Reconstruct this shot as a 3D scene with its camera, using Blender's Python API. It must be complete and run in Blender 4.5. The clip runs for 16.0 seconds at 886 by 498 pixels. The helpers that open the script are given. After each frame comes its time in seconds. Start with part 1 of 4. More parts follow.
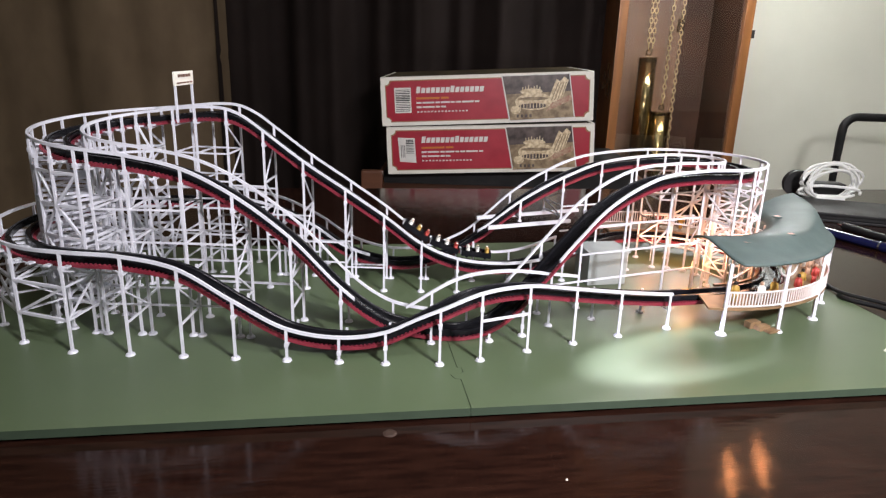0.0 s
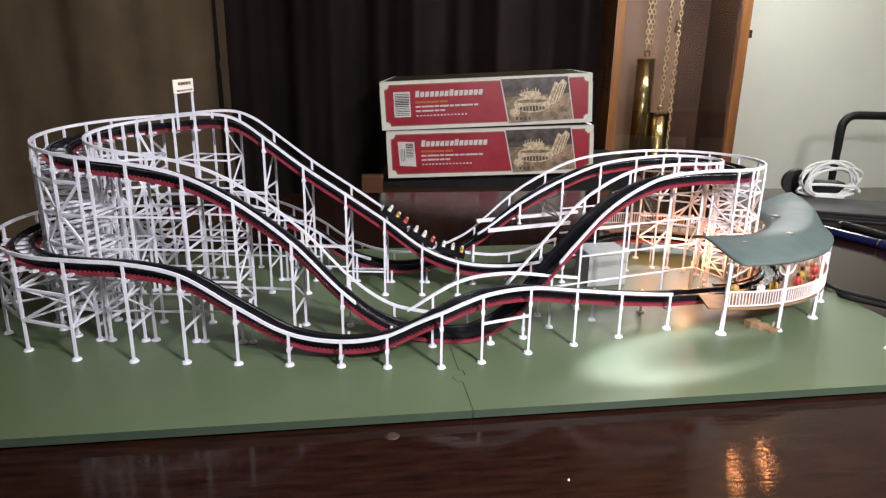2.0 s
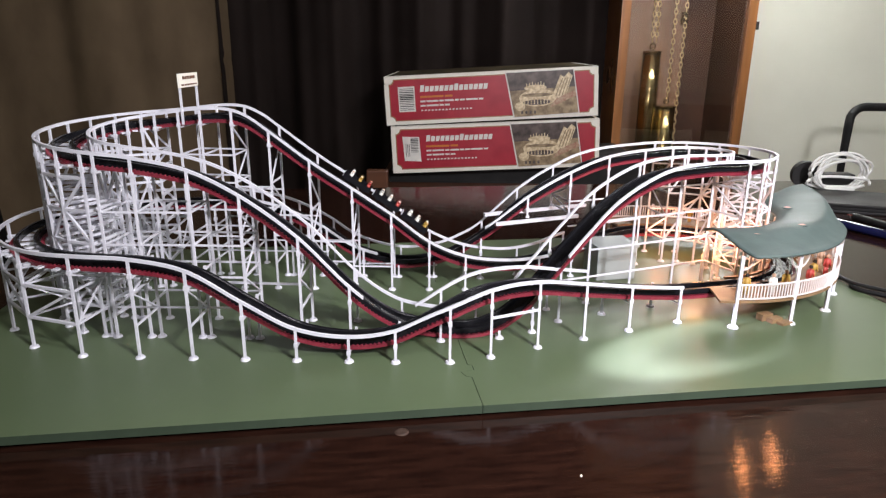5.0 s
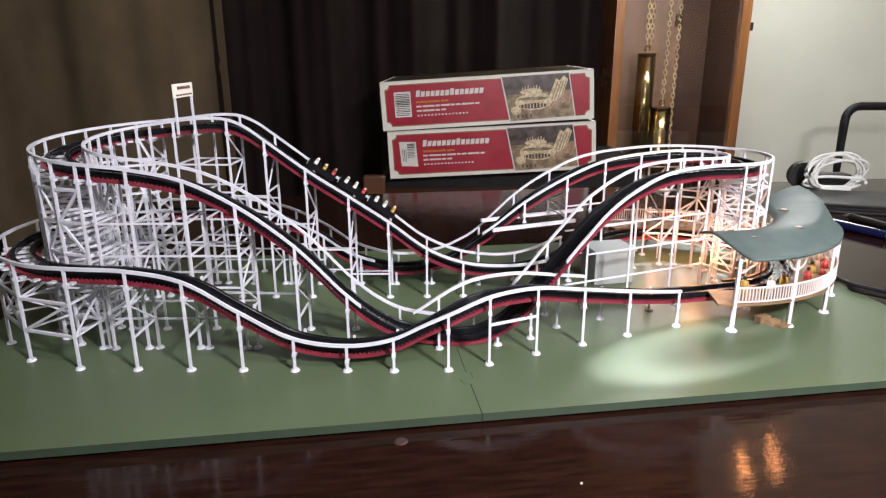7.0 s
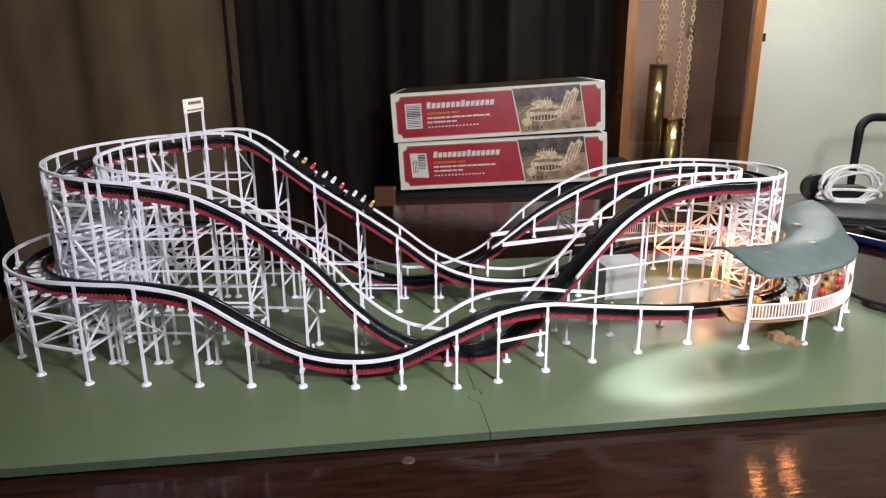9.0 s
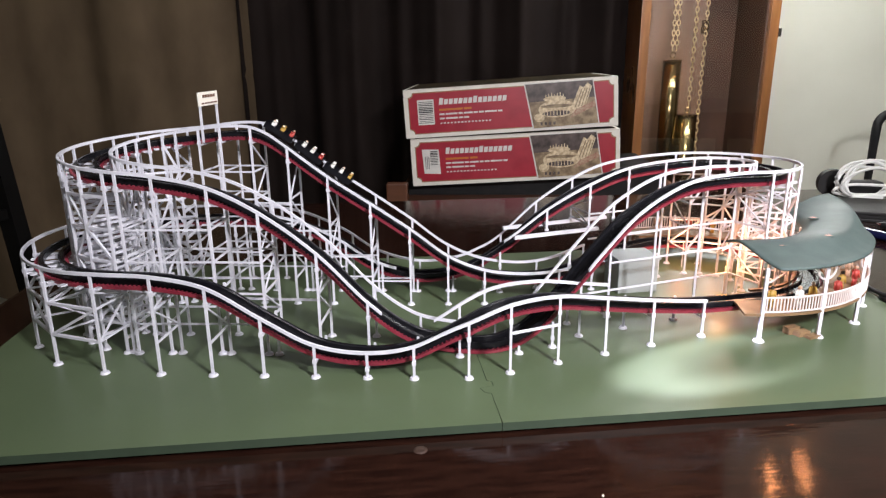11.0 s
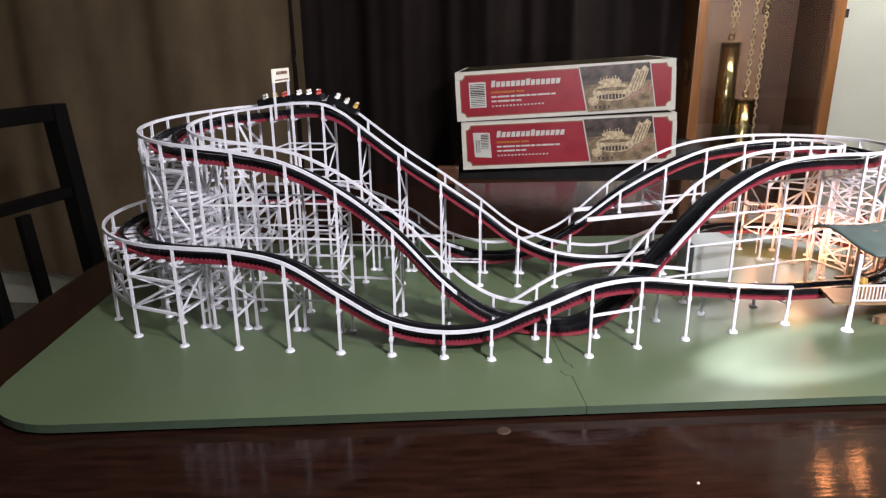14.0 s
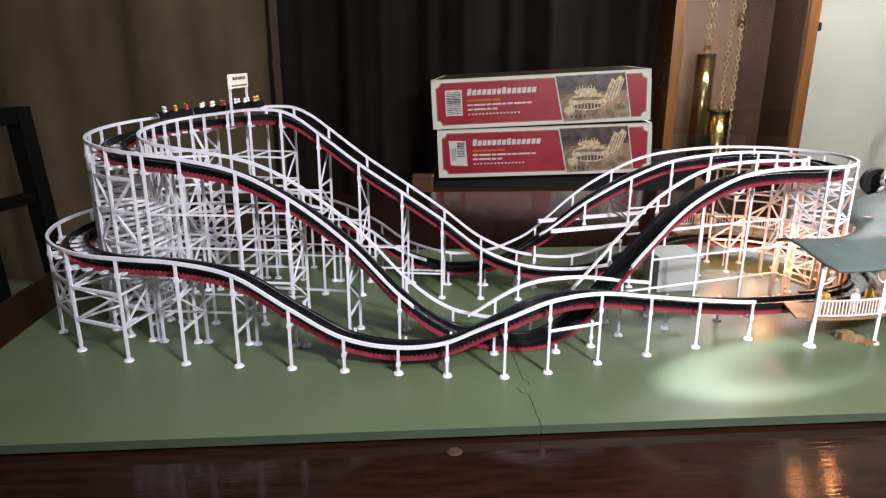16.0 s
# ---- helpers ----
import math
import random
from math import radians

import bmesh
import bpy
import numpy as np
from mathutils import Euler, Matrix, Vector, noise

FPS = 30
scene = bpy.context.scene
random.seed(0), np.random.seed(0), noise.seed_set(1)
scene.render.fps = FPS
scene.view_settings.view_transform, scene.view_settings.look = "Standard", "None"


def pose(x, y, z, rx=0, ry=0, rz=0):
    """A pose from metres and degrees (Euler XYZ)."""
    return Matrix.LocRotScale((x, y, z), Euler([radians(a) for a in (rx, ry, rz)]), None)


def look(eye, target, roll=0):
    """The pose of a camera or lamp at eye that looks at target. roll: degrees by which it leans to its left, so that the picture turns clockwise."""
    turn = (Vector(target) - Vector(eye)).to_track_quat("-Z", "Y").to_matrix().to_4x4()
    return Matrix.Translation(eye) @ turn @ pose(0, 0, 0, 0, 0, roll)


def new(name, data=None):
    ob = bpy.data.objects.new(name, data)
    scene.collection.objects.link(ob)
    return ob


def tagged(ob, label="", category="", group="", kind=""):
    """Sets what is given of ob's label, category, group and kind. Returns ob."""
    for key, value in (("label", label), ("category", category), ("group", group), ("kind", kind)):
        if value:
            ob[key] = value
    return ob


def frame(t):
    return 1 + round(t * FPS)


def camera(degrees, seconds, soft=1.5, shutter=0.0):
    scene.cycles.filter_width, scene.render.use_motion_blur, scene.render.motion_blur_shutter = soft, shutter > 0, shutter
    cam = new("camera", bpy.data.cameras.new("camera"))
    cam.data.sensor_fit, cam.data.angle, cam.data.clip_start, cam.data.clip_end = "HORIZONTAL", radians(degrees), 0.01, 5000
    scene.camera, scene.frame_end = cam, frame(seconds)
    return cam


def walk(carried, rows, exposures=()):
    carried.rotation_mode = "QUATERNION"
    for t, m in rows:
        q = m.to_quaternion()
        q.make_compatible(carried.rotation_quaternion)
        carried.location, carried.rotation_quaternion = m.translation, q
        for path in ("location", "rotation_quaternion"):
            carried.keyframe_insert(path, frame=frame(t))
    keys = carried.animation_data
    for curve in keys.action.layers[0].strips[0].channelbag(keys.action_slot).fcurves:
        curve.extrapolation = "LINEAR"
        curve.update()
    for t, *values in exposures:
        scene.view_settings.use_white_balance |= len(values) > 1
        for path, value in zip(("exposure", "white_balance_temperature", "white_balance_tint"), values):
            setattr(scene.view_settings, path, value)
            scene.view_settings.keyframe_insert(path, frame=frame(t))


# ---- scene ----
cam = camera(67.9, 16.0, soft=1.3)
PATH = [
    (0.0, (0.0424, 0.0217, 0.2149), (0.0316, 0.9783, -0.0764), 1.74),
    (0.5, (0.0427, 0.0197, 0.2152), (0.0255, 0.9781, -0.0698), 1.21),
    (1.0, (0.0443, 0.0206, 0.2159), (0.0325, 0.9792, -0.0687), 1.08),
    (1.5, (0.0457, 0.0202, 0.217), (0.0403, 0.978, -0.0705), 1.1),
    (2.0, (0.0432, 0.0188, 0.216), (0.0303, 0.9767, -0.0708), 0.98),
    (2.5, (0.0414, 0.0184, 0.2155), (0.0205, 0.9752, -0.0746), 0.9),
    (3.0, (0.0395, 0.0195, 0.2157), (0.0169, 0.9764, -0.0739), 0.8),
    (3.5, (0.0379, 0.0202, 0.2148), (0.0146, 0.9773, -0.074), 1.0),
    (6.0, (0.0422, 0.0252, 0.2129), (0.0254, 0.9805, -0.0825), 0.23),
    (6.5, (0.0411, 0.0248, 0.2157), (0.0247, 0.9825, -0.0718), 0.17),
    (7.0, (0.0416, 0.025, 0.2154), (0.0242, 0.9825, -0.0724), -0.19),
    (7.5, (0.0448, 0.0279, 0.2164), (0.0329, 0.9876, -0.0643), -0.37),
    (8.0, (0.0415, 0.03, 0.2185), (0.0015, 0.9928, -0.0487), -0.52),
    (8.5, (0.0433, 0.0291, 0.2196), (0.0091, 0.9909, -0.0521), -0.33),
    (11.0, (0.0429, 0.0268, 0.2149), (-0.0094, 0.9863, -0.0619), -0.51),
    (11.5, (0.0358, 0.0269, 0.2158), (-0.0394, 0.9841, -0.0634), -0.74),
    (12.0, (0.0311, 0.0266, 0.2135), (-0.0485, 0.9821, -0.0706), -0.63),
    (12.5, (0.0236, 0.0269, 0.2107), (-0.0857, 0.9769, -0.0819), -1.52),
    (13.0, (0.0207, 0.0299, 0.209), (-0.0882, 0.979, -0.0865), -0.83),
    (13.5, (0.0199, 0.0301, 0.2097), (-0.0831, 0.9801, -0.0852), -0.61),
    (14.0, (0.0146, 0.0299, 0.2085), (-0.0938, 0.9787, -0.088), -0.52),
    (14.5, (0.0135, 0.0317, 0.2082), (-0.0957, 0.9805, -0.0882), -0.33),
    (15.0, (0.0166, 0.0339, 0.2075), (-0.0917, 0.9815, -0.0932), -0.28),
    (15.5, (0.022, 0.0393, 0.2089), (-0.0674, 0.9952, -0.0707), 0.59),
    (16.0, (0.031, 0.0448, 0.2082), (-0.0516, 0.9994, -0.0781), 0.28),
]

walk(cam, [(t, look(eye, target, roll)) for t, eye, target, roll in PATH])

# ---------------------------------------------------------------- light
world = bpy.data.worlds.new("room_dark")
scene.world = world
world.use_nodes = True
world.node_tree.nodes["Background"].inputs[0].default_value = (0.9, 0.85, 0.8, 1)
world.node_tree.nodes["Background"].inputs[1].default_value = 0.02
scene.view_settings.exposure = 0.0


def lamp(name, kind, where, target, power, colour, **more):
    data = bpy.data.lights.new(name, kind)
    data.energy, data.color = power, colour
    for key, value in more.items():
        if key == "size":
            data.size = value
        elif key == "radius":
            data.shadow_soft_size = value
    ob = new(name, data)
    ob.matrix_world = look(where, target)
    return ob


# the room's ceiling light; the station's small bulbs follow with the station
CEILING_LAMP = (0.55, -0.25, 1.60)
lamp("ceiling_lamp_light", "AREA", (CEILING_LAMP[0], CEILING_LAMP[1], CEILING_LAMP[2] - 0.03), (0.1, 0.7, 0.0), 21, (0.97, 0.955, 0.985), size=0.26)
# unseen light placed by the hand truck's shadow, its cone dimming the left
UNSEEN_LAMP = (0.42, -0.10, 0.50)
fl_light = lamp("unseen_lamp_light", "SPOT", UNSEEN_LAMP, (0.75, 1.20, 0.0), 50, (0.98, 0.945, 0.985), radius=0.05)
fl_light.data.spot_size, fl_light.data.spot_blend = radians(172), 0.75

# ---------------------------------------------------------------- materials
MATS = {}


def shader(name):
    m = bpy.data.materials.new(name)
    m.use_nodes = True
    nt = m.node_tree
    return m, nt, nt.nodes["Principled BSDF"]


def mat(name, colour, rough=0.5, metal=0.0, colour2=None, scale=40.0, bump=0.0, bump_scale=300.0, stretch=None, spec=0.5, coat=0.0, rough_var=0.0, detail=6.0, coat_rough=0.1):
    """A surface of two colours mixed by noise, with wear in the gloss and fine relief."""
    m, nt, b = shader(name)
    L, N = nt.links.new, nt.nodes.new
    tc = N("ShaderNodeTexCoord")
    mp = N("ShaderNodeMapping")
    L(tc.outputs["Object"], mp.inputs[0])
    if stretch:
        mp.inputs["Scale"].default_value = stretch
    n1 = N("ShaderNodeTexNoise")
    n1.inputs["Scale"].default_value, n1.inputs["Detail"].default_value = scale, detail
    L(mp.outputs[0], n1.inputs[0])
    mix = N("ShaderNodeMix")
    mix.data_type = "RGBA"
    ramp = N("ShaderNodeMapRange")
    ramp.inputs[1].default_value, ramp.inputs[2].default_value = 0.35, 0.65
    L(n1.outputs["Fac"], ramp.inputs[0])
    L(ramp.outputs[0], mix.inputs["Factor"])
    mix.inputs["A"].default_value = (*colour, 1)
    mix.inputs["B"].default_value = (*(colour2 or [c * 0.85 for c in colour]), 1)
    L(mix.outputs["Result"], b.inputs["Base Color"])
    b.inputs["Metallic"].default_value = metal
    b.inputs["Specular IOR Level"].default_value = spec
    b.inputs["Coat Weight"].default_value = coat
    b.inputs["Coat Roughness"].default_value = coat_rough
    n2 = N("ShaderNodeTexNoise")
    n2.inputs["Scale"].default_value, n2.inputs["Detail"].default_value = scale * 0.3, 4.0
    L(tc.outputs["Object"], n2.inputs[0])
    rr = N("ShaderNodeMapRange")
    rr.inputs[1].default_value, rr.inputs[2].default_value = 0.3, 0.7
    rr.inputs[3].default_value, rr.inputs[4].default_value = max(0.02, rough - rough_var), min(1, rough + rough_var)
    L(n2.outputs["Fac"], rr.inputs[0])
    L(rr.outputs[0], b.inputs["Roughness"])
    if bump:
        n3 = N("ShaderNodeTexNoise")
        n3.inputs["Scale"].default_value, n3.inputs["Detail"].default_value = bump_scale, 3.0
        L(mp.outputs[0], n3.inputs[0])
        bp = N("ShaderNodeBump")
        bp.inputs["Strength"].default_value, bp.inputs["Distance"].default_value = bump, 0.001
        L(n3.outputs["Fac"], bp.inputs["Height"])
        L(bp.outputs[0], b.inputs["Normal"])
    MATS[name] = m
    return m


def glow(name, colour, strength):
    m, nt, b = shader(name)
    b.inputs["Base Color"].default_value = (*colour, 1)
    b.inputs["Emission Color"].default_value = (*colour, 1)
    b.inputs["Emission Strength"].default_value = strength
    return m


WHITE = mat("white_styrene", (0.70, 0.70, 0.77), 0.42, colour2=(0.62, 0.62, 0.69), scale=90, rough_var=0.1)
BLACK = mat("black_track_plastic", (0.006, 0.006, 0.008), 0.24, colour2=(0.010, 0.010, 0.012), scale=120, rough_var=0.08, spec=0.16)
RED = mat("red_ledger_plastic", (0.24, 0.028, 0.046), 0.42, colour2=(0.18, 0.018, 0.034), scale=120, rough_var=0.1)
GREEN = mat("green_painted_board", (0.092, 0.126, 0.068), 0.42, colour2=(0.076, 0.106, 0.056), scale=9, bump=0.04, bump_scale=900, rough_var=0.05, coat=0.10, coat_rough=0.24, spec=0.35)
# the board's green made darker, so the sides' shade sits in the colour
SHADED_GREEN = mat("shaded_green_edge", (0.040, 0.060, 0.038), 0.5, scale=60)
TABLE = mat("dark_mahogany_varnish", (0.0215, 0.0085, 0.0056), 0.085, colour2=(0.0105, 0.0042, 0.0030), scale=210, detail=9.0, stretch=(0.16, 1.1, 1.0), bump=0.06, bump_scale=420, rough_var=0.03, spec=0.22)
CREAM = mat("cream_card", (0.88, 0.85, 0.77), 0.55, colour2=(0.80, 0.77, 0.69), scale=30, bump=0.05, rough_var=0.1)
BOXRED = mat("crimson_print", (0.42, 0.025, 0.045), 0.35, colour2=(0.35, 0.018, 0.036), scale=25, rough_var=0.08)
CURT_OLIVE = mat("olive_brown_curtain", (0.180, 0.130, 0.082), 0.8, colour2=(0.132, 0.094, 0.060), scale=8, bump=0.2, bump_scale=700, stretch=(1, 1, 0.5), spec=0.1)
CURT_BLACK = mat("black_brown_curtain", (0.0190, 0.0132, 0.0118), 0.8, colour2=(0.0125, 0.0085, 0.0075), scale=8, bump=0.2, bump_scale=700, stretch=(1, 1, 0.5), spec=0.1)
WALLW = mat("off_white_wall_paint", (0.67, 0.665, 0.575), 0.7, colour2=(0.61, 0.605, 0.52), scale=3, bump=0.12, bump_scale=160, rough_var=0.1)
FLOOR = mat("grey_beige_carpet", (0.30, 0.28, 0.25), 0.95, colour2=(0.22, 0.20, 0.18), scale=60, bump=0.5, bump_scale=400)
OAK = mat("honey_oak", (0.24, 0.095, 0.030), 0.32, colour2=(0.15, 0.055, 0.016), scale=10, stretch=(6, 6, 0.5), bump=0.08, rough_var=0.06)
# darker copy of the oak, with the case's inner shade in its colour
OAKIN = mat("shaded_oak_interior", (0.105, 0.046, 0.016), 0.5, colour2=(0.070, 0.029, 0.010), scale=10, stretch=(6, 6, 0.4), bump=0.08, rough_var=0.06)
BRASS = mat("polished_brass", (0.34, 0.25, 0.11), 0.16, metal=1.0, colour2=(0.22, 0.16, 0.075), scale=20, rough_var=0.05)
CHAIRBLK = mat("black_lacquer_wood", (0.004, 0.0035, 0.0035), 0.5, scale=20, rough_var=0.1, spec=0.1)
ROOF = mat("slate_green_roof", (0.085, 0.118, 0.112), 0.58, colour2=(0.066, 0.094, 0.09), scale=60, bump=0.1, bump_scale=500, rough_var=0.1)
GREYBOX = mat("pale_grey_plastic", (0.33, 0.365, 0.365), 0.45, scale=40)
CABLE = mat("white_cable", (0.78, 0.78, 0.76), 0.4, scale=50)
MATTBLK = mat("matt_black", (0.010, 0.010, 0.011), 0.5, colour2=(0.017, 0.016, 0.016), scale=40, bump=0.1, bump_scale=900, rough_var=0.1, spec=0.25)
NAVY = mat("navy_pen_plastic", (0.008, 0.010, 0.05), 0.18, scale=40)
STEEL = mat("bright_steel", (0.6, 0.6, 0.62), 0.25, metal=1.0, scale=60)
BENCHW = mat("brown_wood_chest", (0.13, 0.05, 0.025), 0.45, colour2=(0.09, 0.034, 0.017), scale=12, stretch=(0.5, 4, 4), rough_var=0.1)
DECKW = mat("tan_plank_deck", (0.26, 0.165, 0.085), 0.5, colour2=(0.18, 0.11, 0.055), scale=80)

# ---------------------------------------------------------------- mesh helpers


def mesh_object(name, bm, material, parent=None, label="", smooth=False):
    me = bpy.data.meshes.new(name)
    if not isinstance(bm, bmesh.types.BMesh):
        verts, faces = bm
        me.from_pydata([tuple(v) for v in verts], [], faces)
    else:
        bmesh.ops.recalc_face_normals(bm, faces=bm.faces[:])
        bm.to_mesh(me)
        bm.free()
    mats = material if isinstance(material, (list, tuple)) else [material]
    for m in mats:
        me.materials.append(m)
    if smooth:
        for p in me.polygons:
            p.use_smooth = True
    ob = new(name, me)
    if parent is not None:
        ob.parent = parent
    if label:
        ob["label"] = label
    return ob


def part(name, bm, material, parent, label="", smooth=False):
    return mesh_object(name, bm, material, parent, label, smooth)


def box(bm, lo, hi, m=None, bevel=0.0):
    r = bmesh.ops.create_cube(bm, size=1.0)
    size = [h - l for l, h in zip(lo, hi)]
    mid = [(h + l) / 2 for l, h in zip(lo, hi)]
    mm = Matrix.Translation(mid) @ Matrix.Diagonal((*size, 1))
    if bevel:
        bmesh.ops.transform(bm, matrix=mm, verts=r["verts"])
        edges = list({e for v in r["verts"] for e in v.link_edges})
        out = bmesh.ops.bevel(bm, geom=edges, offset=bevel, segments=2, affect="EDGES", profile=0.7)
        if m is not None:
            bmesh.ops.transform(bm, matrix=m, verts=list({v for f in out["faces"] for v in f.verts} | {v for v in r["verts"] if v.is_valid}))
        return
    bmesh.ops.transform(bm, matrix=(m @ mm) if m is not None else mm, verts=r["verts"])


def boxed(lo, hi, m=None, bevel=0.0):
    bm = bmesh.new()
    box(bm, lo, hi, m, bevel)
    return bm


def rod(bm, a, b, r, sides=8, r2=None):
    a, b = Vector(a), Vector(b)
    d = b - a
    res = bmesh.ops.create_cone(bm, cap_ends=True, segments=sides, radius1=r, radius2=r if r2 is None else r2, depth=d.length)
    m = Matrix.Translation((a + b) / 2) @ d.to_track_quat("Z", "Y").to_matrix().to_4x4()
    bmesh.ops.transform(bm, matrix=m, verts=res["verts"])


def rodded(a, b, r, sides=8, r2=None):
    bm = bmesh.new()
    rod(bm, a, b, r, sides, r2)
    return bm


def stick(a, b, w, d=None):
    """A square bar from a to b, as vertices and faces."""
    a, b = Vector(a), Vector(b)
    t = (b - a).normalized()
    side = t.cross(Vector((0, 0, 1)))
    side = side.normalized() if side.length > 1e-4 else Vector((1, 0, 0))
    up = side.cross(t).normalized()
    d = d or w
    ring = [(-w / 2, -d / 2), (w / 2, -d / 2), (w / 2, d / 2), (-w / 2, d / 2)]
    verts = [p + side * u + up * v for p in (a, b) for u, v in ring]
    faces = [(0, 1, 5, 4), (1, 2, 6, 5), (2, 3, 7, 6), (3, 0, 4, 7), (3, 2, 1, 0), (4, 5, 6, 7)]
    return verts, faces


def joined(pieces):
    verts, faces = [], []
    for v, f in pieces:
        n = len(verts)
        verts += v
        faces += [tuple(i + n for i in q) for q in f]
    return verts, faces


def thing(name, label, category, where=None, group="", kind=""):
    ob = new(name)
    ob.empty_display_size = 0.02
    if where is not None:
        ob.matrix_world = where
    return tagged(ob, label, category, group, kind)


def tube(points, r, sides=8, closed=False):
    """A round tube along points, as vertices and faces."""
    pts = [Vector(p) for p in points]
    n = len(pts)
    verts, faces = [], []
    for i, p in enumerate(pts):
        t = (pts[(i + 1) % n] - pts[i - 1]) if closed or 0 < i < n - 1 else (pts[1] - pts[0] if i == 0 else pts[-1] - pts[-2])
        t.normalize()
        s = t.cross(Vector((0, 0, 1)))
        if s.length < 1e-3:
            s = t.cross(Vector((0, 1, 0)))
        s.normalize()
        u = s.cross(t)
        verts += [p + (s * math.cos(k * 2 * math.pi / sides) + u * math.sin(k * 2 * math.pi / sides)) * r for k in range(sides)]
    for i in range(n if closed else n - 1):
        j = (i + 1) % n
        faces += [(i * sides + k, i * sides + (k + 1) % sides, j * sides + (k + 1) % sides, j * sides + k) for k in range(sides)]
    if not closed:
        faces += [tuple(range(sides - 1, -1, -1)), tuple((n - 1) * sides + k for k in range(sides))]
    return verts, faces


# ---------------------------------------------------------------- room
TURN = 8.5
SKEW = pose(0, 0, 0, 0, 0, TURN)
FLOOR_Z = -0.75
WALL_Y = 2.25


def structure(name, lo, hi, material, label):
    return tagged(mesh_object(name, boxed(lo, hi), material), label, name.split("_")[0], kind="structure")


structure("floor", (-2.6, -2.0, FLOOR_Z - 0.1), (3.0, WALL_Y, FLOOR_Z), FLOOR, "pale grey carpeted floor of the room")
structure("wall_north", (-2.6, WALL_Y, FLOOR_Z), (3.0, WALL_Y + 0.12, 1.75), WALLW, "off-white painted wall behind the clock")
structure("wall_south", (-2.6, -2.12, FLOOR_Z), (3.0, -2.0, 1.75), WALLW, "off-white painted wall behind the camera")
structure("wall_west", (-2.72, -2.0, FLOOR_Z), (-2.6, WALL_Y, 1.75), WALLW, "off-white painted side wall")
structure("wall_east", (3.0, -2.0, FLOOR_Z), (3.12, WALL_Y, 1.75), WALLW, "off-white painted side wall")
structure("ceiling", (-2.6, -2.0, 1.75), (3.0, WALL_Y, 1.85), WALLW, "off-white ceiling")


def curtain(name, x0, x1, y, material, label, amp, waves, seed):
    rnd = random.Random(seed)
    ph = [rnd.uniform(0, 6.28) for _ in range(6)]
    nx_, nz = 160, 110
    z0, z1 = FLOOR_Z + 0.175, 1.7
    verts, faces = [], []
    for side in (0, 1):
        for j in range(nz + 1):
            v = j / nz
            for i in range(nx_ + 1):
                u = i / nx_
                w = 2 * math.pi * waves * u
                d = amp * (math.sin(w + ph[0] + 0.35 * math.sin(2.3 * v + ph[1])) + 0.40 * math.sin(2.17 * w + ph[2] + 0.5 * v) + 0.12 * math.sin(4.3 * w + ph[3]))
                d += 0.004 * math.sin(5 * v + 3 * u + ph[4])
                for zc in (-0.21, 0.19, 0.59):
                    d -= 0.0045 * math.exp(-((z0 + (z1 - z0) * v - zc - 0.02 * math.sin(4 * u + ph[5])) / 0.013) ** 2)
                verts.append((x0 + (x1 - x0) * u, y + d + 0.003 * side, z0 + (z1 - z0) * v))
    row, per = nx_ + 1, (nx_ + 1) * (nz + 1)
    for j in range(nz):
        for i in range(nx_):
            a = j * row + i
            faces.append((a, a + 1, a + row + 1, a + row))
            faces.append((per + a, per + a + row, per + a + row + 1, per + a + 1))
    ob = mesh_object(name, (verts, faces), material, smooth=True)
    return tagged(ob, label, "curtain", "window curtains")


curtain("curtain", -2.3, -0.66, 2.12, CURT_OLIVE, "olive-brown cloth curtain hanging in soft folds", 0.021, 3.3, 3)
curtain("curtain", -0.70, 0.56, 2.16, CURT_BLACK, "nearly black brown cloth curtain hanging in folds", 0.032, 4.6, 5)

# table
table = thing("table", "dark mahogany varnished table, worn and glossy", "table", SKEW)
U0, U1, V0, V1 = -0.312, 1.45, 0.10, 1.05
part("tabletop", boxed((U0, V0, -0.03), (U1, V1, 0.0), bevel=0.006), TABLE, table)
part("apron", boxed((U0 + 0.06, V0 + 0.06, -0.11), (U1 - 0.06, V1 - 0.06, -0.031)), TABLE, table)
for lu, lv in ((U0 + 0.08, V0 + 0.08), (U1 - 0.08, V0 + 0.08), (U0 + 0.08, V1 - 0.08), (U1 - 0.08, V1 - 0.08)):
    part("leg", rodded((lu, lv, FLOOR_Z), (lu, lv, -0.111), 0.022, 12, 0.034), TABLE, table)

# chest behind the table with the two kit boxes on it
chest = thing("bench", "brown wooden bench with a low arm, behind the table", "bench")
part("body", boxed((-0.15, 1.50, FLOOR_Z), (0.56, 2.02, -0.140), bevel=0.004), BENCHW, chest)
part("top", boxed((-0.16, 1.49, -0.139), (0.57, 2.03, -0.1125), bevel=0.004), BENCHW, chest)
part("arm", boxed((-0.166, 1.50, -0.112), (-0.118, 1.525, -0.056), bevel=0.004), BENCHW, chest)
# sloping dark wedge added where only shadow shows under the boxes
tilt_wedge = bmesh.new()
vs = [tilt_wedge.verts.new(p) for p in ((-0.13, 1.655, -0.1123), (0.50, 1.655, -0.1123), (0.50, 1.98, -0.1123), (-0.13, 1.98, -0.1123),
                                  (-0.13, 1.655, -0.0835), (0.50, 1.655, -0.0525), (0.50, 1.98, -0.0525), (-0.13, 1.98, -0.0835))]
for q in ((3, 2, 1, 0), (4, 5, 6, 7), (0, 1, 5, 4), (1, 2, 6, 5), (2, 3, 7, 6), (3, 0, 4, 7)):
    tilt_wedge.faces.new([vs[i] for i in q])

